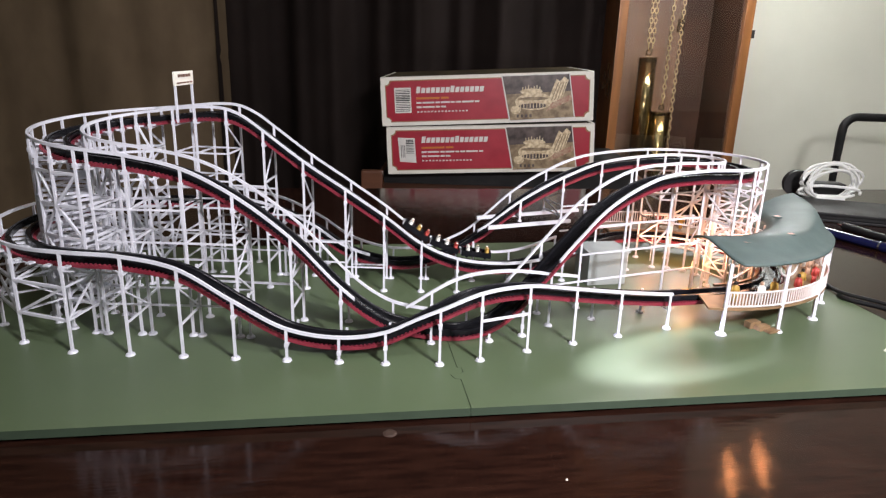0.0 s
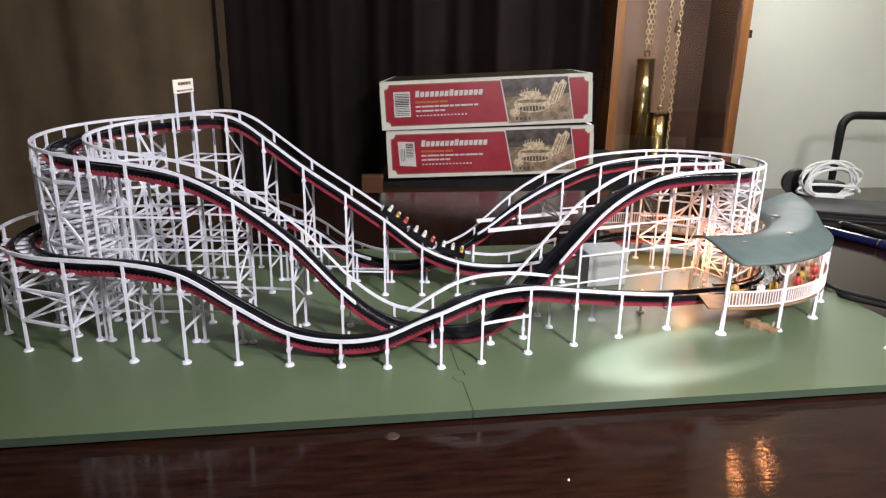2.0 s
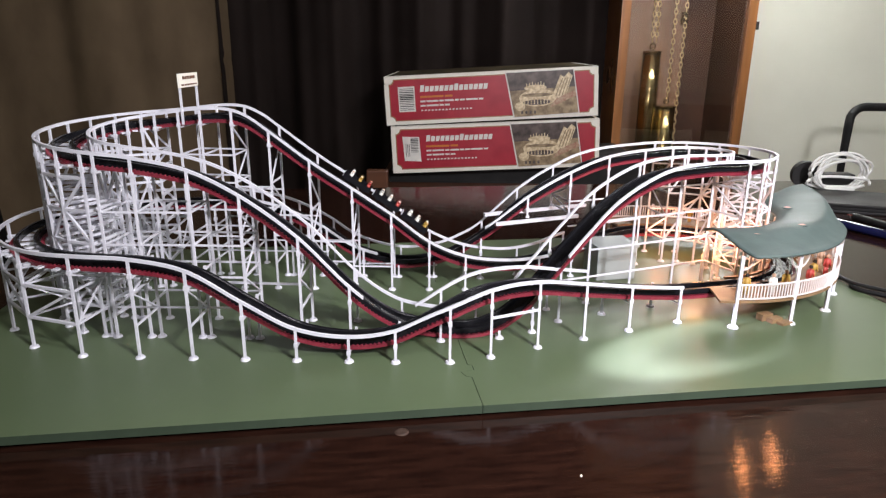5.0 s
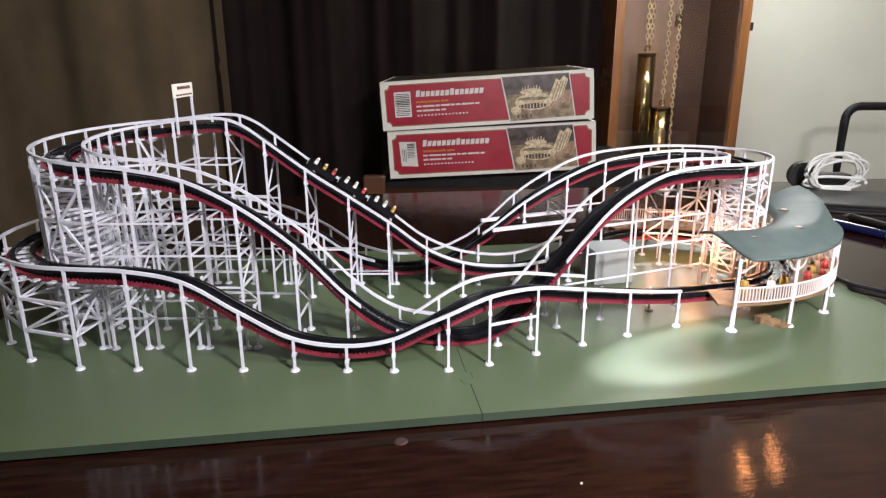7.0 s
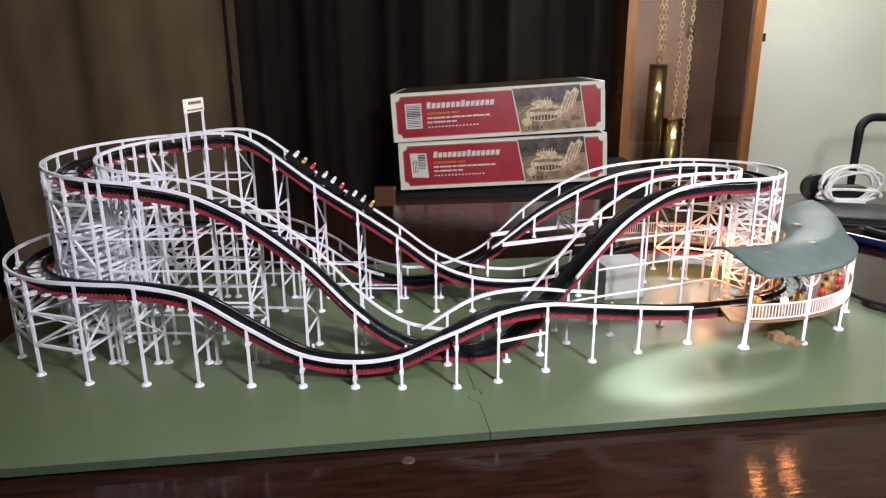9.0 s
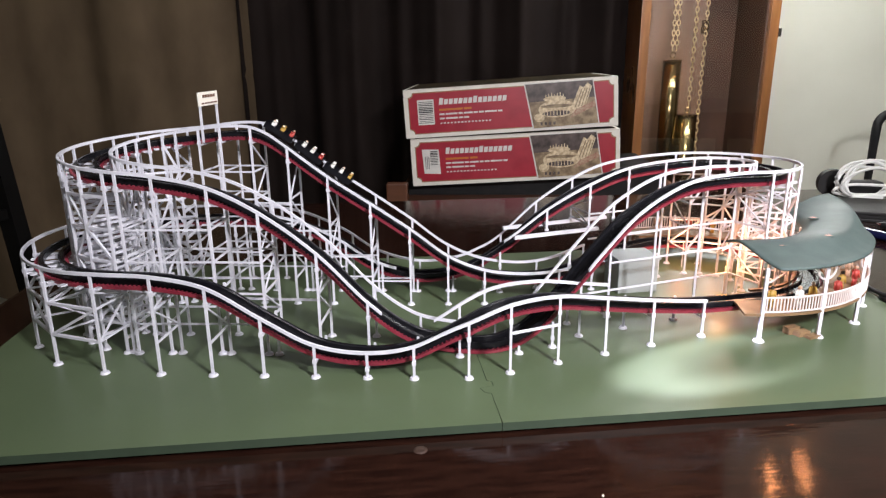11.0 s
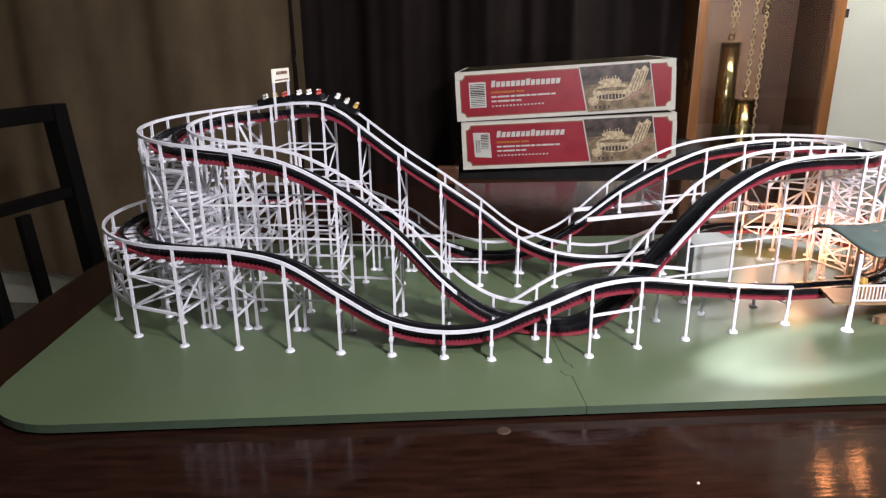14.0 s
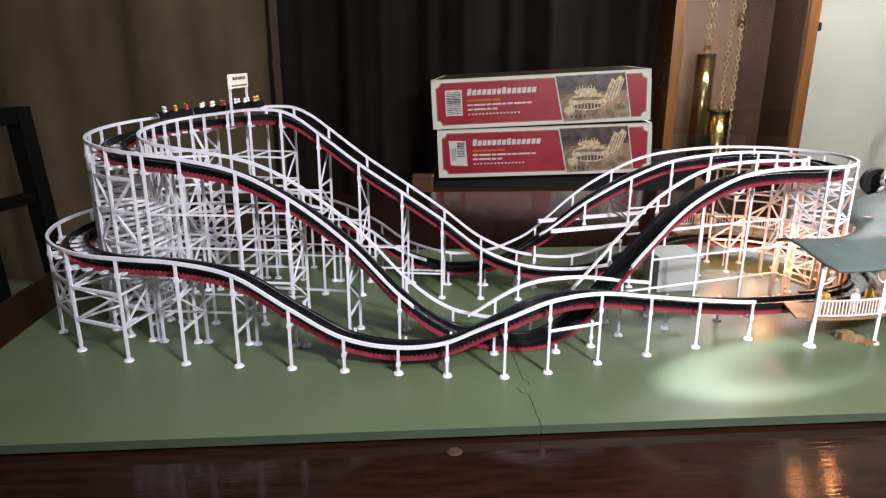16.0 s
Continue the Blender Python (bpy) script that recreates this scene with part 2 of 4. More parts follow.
# ---------------------------------------------------------------- base board
BASE_TOP = 0.0077
base = thing("base_board", "green painted display board in two halves, on the dark table", "display board", SKEW @ pose(0.487, 0.367, 0) @ pose(0, 0, 0, 0, 0, 0.85) @ pose(-0.487, -0.367, 0))
BU0, BU1, BV0, BV1, SEAM_U = -0.244, 0.487, 0.367, 0.715, 0.113


def board_half(u0, u1, left):
    """One half of the board: two rounded outer corners and a jigsaw tongue on the joint."""
    r, pts = 0.055, []
    tongue = [(0.0, 0.0), (0.0, 0.036), (-0.004, 0.038), (-0.006, 0.044), (0.003, 0.046), (0.003, 0.052), (0.0, 0.054), (0.0, 0.20), (-0.006, 0.203), (-0.006, 0.215), (0.0, 0.218), (0.0, BV1 - BV0)]
    g = 0.0002 if left else -0.0002
    joint = [(SEAM_U - g + a, BV0 + b) for a, b in tongue]
    arc = lambda cx, cy, a0: [(cx + r * math.cos(radians(a0 + k * 9)), cy + r * math.sin(radians(a0 + k * 9))) for k in range(11)]
    if left:
        pts = joint + arc(u0 + r, BV1 - r, 90) + arc(u0 + r, BV0 + r, 180)
    else:
        pts = joint[::-1] + arc(u1 - r, BV0 + r, 270) + arc(u1 - r, BV1 - r, 0)
    bm = bmesh.new()
    face = bm.faces.new([bm.verts.new((x, y, 0.0024)) for x, y in pts])
    top = bmesh.ops.extrude_face_region(bm, geom=[face])
    verts = [v for v in top["geom"] if isinstance(v, bmesh.types.BMVert)]
    bmesh.ops.translate(bm, vec=(0, 0, BASE_TOP - 0.0024), verts=verts)
    # upright faces take the shaded copy of the green
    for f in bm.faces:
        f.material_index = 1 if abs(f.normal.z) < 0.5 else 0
    return bm


for left in (True, False):
    part("board", board_half(BU0, BU1, left), [GREEN, SHADED_GREEN], base)
    # inset strip added so a dark shadow line shows under the edge
    part("shadow_gap_spacer", boxed((BU0 + 0.03 if left else SEAM_U + 0.01, BV0 + 0.010, 0.0), (SEAM_U - 0.01 if left else BU1 - 0.03, BV1 - 0.010, 0.0023)), SHADED_GREEN, base)

# ---------------------------------------------------------------- the coaster's line
AXIS = 24.0
EX = Vector((math.cos(radians(AXIS)), math.sin(radians(AXIS)), 0))
NX = Vector((-EX.y, EX.x, 0))
WAIST = Vector((0.04, 0.533, 0))
CENTRE_L = Vector((-0.205, 0.533, 0))
S_R = 0.235
R_UP, R_LOW, HALF = 0.0545, 0.0875, 0.0175
RISE = Vector((0, 0, 1))


def lp(x, off, z):
    return Vector((x, 0.533 + off, z))


def rp(s, off, z):
    p = WAIST + EX * s + NX * off
    return Vector((p.x, p.y, z))


def turn(centre, r, a0, a1, z0, z1, n):
    return [Vector((centre.x + r * math.cos(radians(a0 + (a1 - a0) * k / n)), centre.y + r * math.sin(radians(a0 + (a1 - a0) * k / n)), z0 + (z1 - z0) * k / n)) for k in range(1, n)]


CENTRE_R = WAIST + EX * S_R
# each run: centre of the track, with the height of the handrail's top; in the train's direction
LIFT = [rp(S_R, R_LOW, 0.036), lp(0.188, 0.150, 0.036), lp(0.157, 0.118, 0.036), lp(0.128, 0.0830, 0.036), lp(0.103, 0.0645, 0.036), lp(0.080, 0.0575, 0.0365), lp(0.048, 0.0555, 0.0405), lp(0.0167, 0.0545, 0.0533), lp(-0.0158, 0.0530, 0.0776),
        lp(-0.0486, 0.0525, 0.0998), lp(-0.0831, 0.0525, 0.1223), lp(-0.1165, 0.0525, 0.1472), lp(-0.131, 0.0525, 0.1575), lp(-0.1453, 0.0525, 0.1635), lp(-0.165, 0.053, 0.1645), lp(-0.205, R_UP, 0.160)]
HIGH_L = turn(CENTRE_L, R_UP, 90, 270, 0.160, 0.1435, 8)
DROP = [lp(-0.205, -R_UP, 0.1435), lp(-0.1824, -0.0535, 0.1407), lp(-0.1441, -0.0525, 0.1326), lp(-0.1091, -0.0525, 0.1154), lp(-0.0702, -0.0525, 0.0862), lp(-0.0355, -0.0525, 0.0505), lp(-0.015, -0.0525, 0.0345),
        lp(0.0049, -0.0525, 0.0255), rp(-0.012, -0.0525, 0.0215), rp(0.012, -0.0525, 0.0245), rp(0.031, -0.0525, 0.035), rp(0.053, -0.0525, 0.056), rp(0.077, -0.0525, 0.080), rp(0.106, -0.0525, 0.1052), rp(0.149, -0.0525, 0.1244), rp(0.195, -0.0525, 0.1283), rp(S_R, -0.0525, 0.127)]
HIGH_R = turn(CENTRE_R, 0.0525, AXIS - 90, AXIS + 90, 0.127, 0.1235, 8)
BACK = [rp(S_R, 0.0525, 0.1235), rp(0.1714, 0.0525, 0.1190), rp(0.1319, 0.0530, 0.1068), lp(0.103, 0.0915, 0.0868), lp(0.070, 0.0875, 0.0595), lp(0.045, 0.0890, 0.0415), lp(0.0238, 0.0890, 0.0320), lp(-0.0127, R_LOW, 0.0280),
        lp(-0.054, R_LOW, 0.0385), lp(-0.0841, R_LOW, 0.0580), lp(-0.12, R_LOW, 0.0745), lp(-0.16, R_LOW, 0.082), lp(-0.205, R_LOW, 0.082)]
LOW_L = turn(CENTRE_L, R_LOW, 90, 270, 0.082, 0.081, 10)
FRONT = [lp(-0.205, -R_LOW, 0.081), lp(-0.1745, -R_LOW, 0.0796), lp(-0.1376, -R_LOW, 0.0723), lp(-0.1013, -R_LOW, 0.051), lp(-0.0665, -R_LOW, 0.0324), lp(-0.0304, -R_LOW, 0.0273), lp(0.0013, -R_LOW, 0.0324), lp(0.031, -0.0868, 0.0475),
         rp(-0.014, -0.079, 0.0584), rp(0.0233, -0.0775, 0.0588), rp(0.063, -0.0775, 0.052), rp(0.104, -0.0775, 0.0446), rp(0.15, -0.078, 0.0378), rp(0.19, -0.082, 0.036), rp(S_R, -R_LOW, 0.036)]
LOW_R = turn(CENTRE_R, R_LOW, AXIS - 90, AXIS + 90, 0.036, 0.036, 10)
LOOP = LIFT + HIGH_L + DROP + HIGH_R + BACK + LOW_L + FRONT + LOW_R


def spline(points, per=14):
    """A closed Catmull-Rom line (centripetal), with even steps of about 2.5 mm."""
    n, raw = len(points), []
    for i in range(n):
        p = [points[(i + k - 1) % n] for k in range(4)]
        k01, k12, k23 = [max((p[j + 1] - p[j]).length, 1e-6) ** 0.5 for j in range(3)]
        t0, t1 = 0.0, k01
        t2, t3 = t1 + k12, t1 + k12 + k23
        for s in range(per):
            t = t1 + (t2 - t1) * s / per
            a1 = p[0] * ((t1 - t) / (t1 - t0)) + p[1] * ((t - t0) / (t1 - t0))
            a2 = p[1] * ((t2 - t) / (t2 - t1)) + p[2] * ((t - t1) / (t2 - t1))
            a3 = p[2] * ((t3 - t) / (t3 - t2)) + p[3] * ((t - t2) / (t3 - t2))
            b1 = a1 * ((t2 - t) / (t2 - t0)) + a2 * ((t - t0) / (t2 - t0))
            b2 = a2 * ((t3 - t) / (t3 - t1)) + a3 * ((t - t1) / (t3 - t1))
            raw.append(b1 * ((t2 - t) / (t2 - t1)) + b2 * ((t - t1) / (t2 - t1)))
    return raw


RAW = spline(LOOP)
CUM = [0.0]
for a, b in zip(RAW, RAW[1:] + RAW[:1]):
    CUM.append(CUM[-1] + (b - a).length)
TOTAL = CUM[-1]
_P = np.array([tuple(p) for p in RAW + RAW[:1]])
_C = np.array(CUM)


def at(s):
    s = s % TOTAL
    return Vector([float(np.interp(s, _C, _P[:, k])) for k in range(3)])


def frame_at(s, d=0.003):
    """Place, plan direction and right-hand side of the track at the arc length s."""
    t = at(s + d) - at(s - d)
    flat = Vector((t.x, t.y, 0)).normalized()
    return at(s), t.normalized(), Vector((flat.y, -flat.x, 0))


def s_of(index):
    """Arc length at a control point of the loop."""
    return CUM[index * 14]


I_HIGH_L = len(LIFT)
I_DROP = I_HIGH_L + len(HIGH_L)
I_HIGH_R = I_DROP + len(DROP)
I_BACK = I_HIGH_R + len(HIGH_R)
I_LOW_L = I_BACK + len(BACK)
I_FRONT = I_LOW_L + len(LOW_L)
I_LOW_R = I_FRONT + len(FRONT)
RUNS = {"lift": (0, s_of(I_HIGH_L - 1)), "high_l": (s_of(I_HIGH_L - 1), s_of(I_DROP)), "drop": (s_of(I_DROP), s_of(I_HIGH_R - 1)), "high_r": (s_of(I_HIGH_R - 1), s_of(I_BACK)),
        "back": (s_of(I_BACK), s_of(I_LOW_L - 1)), "low_l": (s_of(I_LOW_L - 1), s_of(I_FRONT)), "front": (s_of(I_FRONT), s_of(I_LOW_R - 1)), "low_r": (s_of(I_LOW_R - 1), TOTAL)}


def sweep(s0, s1, profile, step=0.003):
    """A closed profile (side, height under the handrail) drawn along the track, capped at both ends."""
    n = max(2, int((s1 - s0) / step))
    verts, faces, k = [], [], len(profile)
    for i in range(n + 1):
        p, _, side = frame_at(s0 + (s1 - s0) * i / n)
        verts += [p + side * a + RISE * b for a, b in profile]
    for i in range(n):
        faces += [(i * k + j, i * k + (j + 1) % k, (i + 1) * k + (j + 1) % k, (i + 1) * k + j) for j in range(k)]
    faces += [tuple(range(k - 1, -1, -1)), tuple(n * k + j for j in range(k))]
    return verts, faces


def bar(off, top, w, h):
    return [(off - w / 2, top - h), (off + w / 2, top - h), (off + w / 2, top), (off - w / 2, top)]


BED_HALF, DECK = 0.0082, -0.0066
GIRDER = [(0.0046, -0.0116), (BED_HALF, -0.0116), (BED_HALF, DECK - 0.0007), (BED_HALF - 0.0007, DECK), (0.0053, DECK), (0.0046, DECK - 0.0007)]
LEDGER = 0.0102


def teeth(s0, s1, off):
    """The notched tie ends along a ledger."""
    out, n = [], int((s1 - s0) / 0.0030)
    for i in range(n):
        p, t, side = frame_at(s0 + (s1 - s0) * (i + 0.5) / n)
        a = p + side * (off - 0.0011) + RISE * -0.0108
        b = p + side * (off + 0.0011) + RISE * -0.0108
        out.append(stick(a, b, 0.0011, 0.0008))
    return joined(out)


coaster = thing("model_roller_coaster", "white model wooden coaster with black track on a green board", "model coaster")
for run, (s0, s1) in RUNS.items():
    if run not in ("high_l", "low_l"):
        part("track_web", sweep(s0, s1, bar(0.0, -0.0092, 0.0091, 0.0020)), BLACK, coaster)
    for sg in (1, -1):
        part("track_girder", sweep(s0, s1, [(sg * a, b) for a, b in GIRDER][::sg]), BLACK, coaster, "glossy black track girder")
        red = part("ledger", sweep(s0, s1, bar(sg * LEDGER, -0.0112, 0.0024, 0.0022)), RED, coaster, "red plastic ledger")
        tagged(part("toothed_strip", teeth(s0, s1, sg * LEDGER), RED, red), kind="stuff")
    n = max(2, round((s1 - s0) / 0.0125))
    for i in range(n):
        p, t, side = frame_at(s0 + (s1 - s0) * (i + 0.5) / n)
        w = 0.0160 if run in ("high_l", "low_l") else 0.0105
        part("tie", stick(p - side * w + RISE * -0.0125, p + side * w + RISE * -0.0125, 0.0040 if run in ("high_l", "low_l") else 0.0016, 0.0012), WHITE, coaster)

# handrails: (run, side, from, to as shares of the run); side 1 is the train's right, the outside
HAND = [("lift", 1, 0.15, 1), ("lift", -1, 0.24, 1), ("high_l", 1, 0, 1), ("high_l", -1, 0, 1), ("drop", 1, 0, 0.37), ("drop", -1, 0, 0.565), ("drop", 1, 0.665, 1), ("drop", -1, 0.60, 1),
        ("high_r", 1, 0, 1), ("high_r", -1, 0, 1), ("back", 1, 0, 1), ("back", -1, 0, 0.40), ("back", -1, 0.62, 0.9), ("low_l", 1, 0, 1), ("front", 1, 0, 0.846), ("front", -1, 0.43, 0.72)]
for run, side, f0, f1 in HAND:
    s0, s1 = RUNS[run]
    part("handrail", sweep(s0 + (s1 - s0) * f0, s0 + (s1 - s0) * f1, bar(side * HALF, 0.0, 0.0019, 0.0022)), WHITE, coaster)


# supports
def post(x, y, top, stand=BASE_TOP):
    pieces = [stick((x, y, stand + 0.0012), (x, y, top), 0.0017)]
    z = top - 0.0125
    if z > BASE_TOP + 0.006:
        pieces.append(stick((x, y, z - 0.0016), (x, y, z + 0.0014), 0.0026))
    ob = part("post", joined(pieces), WHITE, coaster)
    part("foot", rodded((x, y, stand), (x, y, stand + 0.0014), 0.0034 if stand == BASE_TOP else 0.0020, 12, 0.0027 if stand == BASE_TOP else 0.0018), WHITE, ob)
    return ob


def dist2(p, q):
    return (p.x - q.x) ** 2 + (p.y - q.y) ** 2


SAMPLES = [(k * 0.006, at(k * 0.006)) for k in range(int(TOTAL / 0.006))]


def clear(x, y, s, top):
    """Whether a post at x, y meets no lower track on its way down."""
    for s2, p in SAMPLES:
        gap = min((s2 - s) % TOTAL, (s - s2) % TOTAL)
        if gap > 0.05 and p.z < top - 0.004 and (p.x - x) ** 2 + (p.y - y) ** 2 < 0.0125 ** 2:
            return False
    return True


def s_where(run, measure, value):
    """Arc length in a run at which the measure passes the value."""
    s0, s1 = RUNS[run]
    steps = [s0 + (s1 - s0) * k / 400 for k in range(401)]
    return min(steps, key=lambda s: abs(measure(at(s)) - value))


def along_left(p):
    return p.x


def along_right(p):
    return (p - WAIST).dot(EX)


def spread(run, n):
    s0, s1 = RUNS[run]
    return [s0 + (s1 - s0) * (k + 0.5) / n for k in range(n)]


BENTS = {
    "lift": [s_where("lift", along_right, v) for v in (0.20, 0.162, 0.124, 0.088)] + [s_where("lift", along_left, v) for v in (0.0484, 0.0167, -0.0158, -0.0486, -0.0831, -0.1165, -0.1453, -0.1712, -0.190)],
    "high_l": spread("high_l", 11),
    "drop": [s_where("drop", along_left, v) for v in (-0.2083, -0.1824, -0.1441, -0.1091, -0.0702, -0.0355, 0.0)] + [s_where("drop", along_right, v) for v in (0.004, 0.034, 0.0668, 0.1061, 0.1494, 0.1953, 0.2304)],
    "high_r": spread("high_r", 7),
    "back": [s_where("back", along_right, v) for v in (0.2119, 0.1714, 0.1319, 0.0932, 0.0576)] + [s_where("back", along_left, v) for v in (0.02, -0.0127, -0.045, -0.078, -0.11, -0.145, -0.18)],
    "low_l": [RUNS["low_l"][0] + (RUNS["low_l"][1] - RUNS["low_l"][0]) * f for f in (0.04, 0.172, 0.306, 0.439, 0.572, 0.706, 0.839, 0.972)],
    "front": [s_where("front", along_left, v) for v in (-0.1745, -0.1376, -0.1013, -0.0665, -0.0304, 0.0013, 0.0338)] + [s_where("front", along_right, v) for v in (-0.014, 0.0233, 0.063, 0.1042, 0.1507)],
}
LEVEL = 0.0235
BEAM_TOP = 0.0655


def beam(name, a, b, w=0.0012):
    return part(name, stick(a, b, w), WHITE, coaster)


for run, places in BENTS.items():
    s0, s1 = RUNS[run]
    prev = {}
    for k, s in enumerate(places):
        p, t, side = frame_at(s)
        ends = {}
        on_beam = run == "back" and k in (2, 3)
        stand = BEAM_TOP if on_beam else BASE_TOP
        for sg in (1, -1):
            q = p + side * (HALF * sg)
            railed = any(r == run and sd == sg and f0 - 0.005 <= (s - s0) / (s1 - s0) <= f1 + 0.005 for r, sd, f0, f1 in HAND)
            top = p.z - (0.0002 if railed else 0.0092)
            if run == "high_l" or on_beam or clear(q.x, q.y, s, top):
                post(q.x, q.y, top, stand)
                ends[sg] = (q, top)
        deck = p.z - 0.0145
        levels = [deck] + [BASE_TOP + LEVEL * j for j in range(7, 0, -1) if stand < BASE_TOP + LEVEL * j < deck - 0.008]
        if on_beam:
            levels.append(stand + 0.003)
        if len(ends) == 2:
            a, b = ends[1][0], ends[-1][0]
            tower = run == "high_l"
            rows = sorted({*levels, *(z - LEVEL / 2 for z in levels[1:])}, reverse=True) if tower else levels
            for z in rows:
                beam("cross_tie", (a.x, a.y, z), (b.x, b.y, z), 0.0019 if tower else 0.0013)
            open_bay = tower or (run == "drop" and k < 3) or (run == "lift" and k > 10) or (run == "back" and k > 8)
            for j, (z1, z2) in enumerate(zip(levels, levels[1:])):
                if open_bay:
                    continue
                u, v = (a, b) if (j + k) % 2 else (b, a)
                beam("diagonal_brace", (u.x, u.y, z1), (v.x, v.y, z2), 0.0011)
        for sg, (q, top) in ends.items():
            girded = run in ("high_l", "high_r", "low_l") or (run == "drop" and (k > 9 or k < 4)) or (run == "back" and (k < 3 or k > 8)) or (run == "front" and k == 0) or (run == "lift" and k > 10)
            if girded and sg in prev:
                q0, top0 = prev[sg]
                lim = min(top, top0) - 0.018
                zs = [BASE_TOP + LEVEL * j for j in range(1, 7) if BASE_TOP + LEVEL * j < lim]
                for z in zs:
                    beam("girt", (q0.x, q0.y, z), (q.x, q.y, z), 0.0019 if run in ("high_l", "low_l", "front") else 0.0013)
                if run in ("high_l", "high_r", "low_l"):
                    for j, z in enumerate(zs):
                        if z + LEVEL < lim + 0.01 and (run != "high_r" or (j + k) % 2 == 0):
                            a, b = (q0, q) if (j + k) % 2 else (q, q0)
                            beam("diagonal_brace", (a.x, a.y, z), (b.x, b.y, z + LEVEL), 0.0017)
        if run == "lift" and 7 <= k <= 10 and 1 in prev and -1 in prev and len(ends) == 2:
            for sg, drop in ((-1, 0.048), (-1, 0.066), (1, 0.057)):
                z = min(ends[sg][1], prev[sg][1]) - drop
                if z > BASE_TOP + 0.012:
                    a, b = prev[sg][0], ends[sg][0]
                    beam("girt", (a.x, a.y, z), (b.x, b.y, z))
        prev = ends

# long beams that carry the back run over the lift, and the single tie across the middle
for off, a, b, z in ((0.035, 0.0540, 0.140, 0.0640), (0.070, 0.0600, 0.1726, 0.0640)):
    p, q = rp(a, off, z), rp(b, off, z)
    beam("long_beam", p, q, 0.0030)
beam("long_beam", (-0.145, 0.505, 0.0355), (-0.075, 0.503, 0.0355), 0.0016)
p, q = rp(-0.014, -0.079 - HALF, 0.037), rp(0.0233, -0.0775 - HALF, 0.037)
beam("girt", p, q, 0.0016)

# sign over the crest of the lift
sign = thing("crest_sign", "small cream sign on two white posts over the track", "sign")
for y in (0.5685, 0.6035):
    part("sign_post", stick((-0.186, y, 0.150), (-0.186, y, 0.190), 0.0017), WHITE, sign)
part("sign_board", stick((-0.1858, 0.5665, 0.1850), (-0.1858, 0.6055, 0.1850), 0.0016, 0.0112), CREAM, sign)
for z, w in ((0.1872, 0.013), (0.1815, 0.016)):
    for k in range(5):
        y = 0.586 + (k - 2) * w * 0.42
        part("mark", stick((-0.1848, y - w * 0.14, z), (-0.1848, y + w * 0.14, z), 0.0006, 0.0024 if z > 0.185 else 0.0012), BENCHW, sign)

# ---------------------------------------------------------------- station
ST = CENTRE_R


def pol(r, a, z):
    return Vector((ST.x + r * math.cos(radians(a)), ST.y + r * math.sin(radians(a)), z))


def ring(r0, r1, a0, a1, z0, z1, n=28):
    """A curved slab between two radii."""
    verts, faces = [], []
    for k in range(n + 1):
        a = a0 + (a1 - a0) * k / n
        verts += [pol(r0, a, z0), pol(r1, a, z0), pol(r1, a, z1), pol(r0, a, z1)]
    for k in range(n):
        i = k * 4
        faces += [(i + j, i + (j + 1) % 4, i + 4 + (j + 1) % 4, i + 4 + j) for j in range(4)]
    faces += [(3, 2, 1, 0), (n * 4, n * 4 + 1, n * 4 + 2, n * 4 + 3)]
    return verts, faces


# white plastic with the station lamps' pink light mixed into its colour
WARM_LIT_WHITE = mat("warm_lit_white_styrene", (0.68, 0.62, 0.61), 0.45, colour2=(0.60, 0.54, 0.53), scale=90)
station = thing("station", "white model coaster station with a curved slate-green roof, lit inside", "model station")
part("deck", ring(0.1005, 0.1310, -95, 112, 0.0280, 0.0298, 48), DECKW, station, "tan plank deck")
part("inner_deck", ring(0.0745, 0.0772, -80, 30, 0.0280, 0.0298), DECKW, station)
POSTS = [-89.4, -67.6, -44.8, -23.4, -2.0, 19.0, 41.0, 63.0, 86.0, 108.0]
for a in POSTS:
    p = pol(0.1300, a, 0)
    ob = part("station_post", stick((p.x, p.y, BASE_TOP), (p.x, p.y, 0.0655 if a < 30 else 0.0450), 0.0024), WHITE, station)
    part("foot", rodded((p.x, p.y, BASE_TOP), (p.x, p.y, BASE_TOP + 0.0014), 0.0042, 12, 0.0034), WHITE, ob)
    q = pol(0.0762, a, 0)
    if -80 < a < 30:
        part("station_post", stick((q.x, q.y, BASE_TOP), (q.x, q.y, 0.0715), 0.0022), WARM_LIT_WHITE, station)
    for d in (-1, 1):
        if POSTS[0] <= a + d <= 19.5:
            arc = [pol(0.1300, a + d * (0.4 + 3.6 * math.sin(radians(90 * k / 5))), 0.0545 + 0.0095 * (1 - math.cos(radians(90 * k / 5)))) for k in range(6)]
            part("arch_bracket", tube(arc, 0.0008, 5), WARM_LIT_WHITE, station)
for a0, a1 in zip(POSTS, POSTS[1:]):
    n = 6
    for z in (0.0425, 0.0312):
        part("fence_rail", tube([pol(0.1303, a0 + (a1 - a0) * k / n, z) for k in range(n + 1)], 0.0008, 6), WARM_LIT_WHITE, station)
    count = 19
    for k in range(1, count):
        p = pol(0.1303, a0 + (a1 - a0) * k / count, 0)
        part("picket", stick((p.x, p.y, 0.0306), (p.x, p.y, 0.0424), 0.0009), WARM_LIT_WHITE, station)


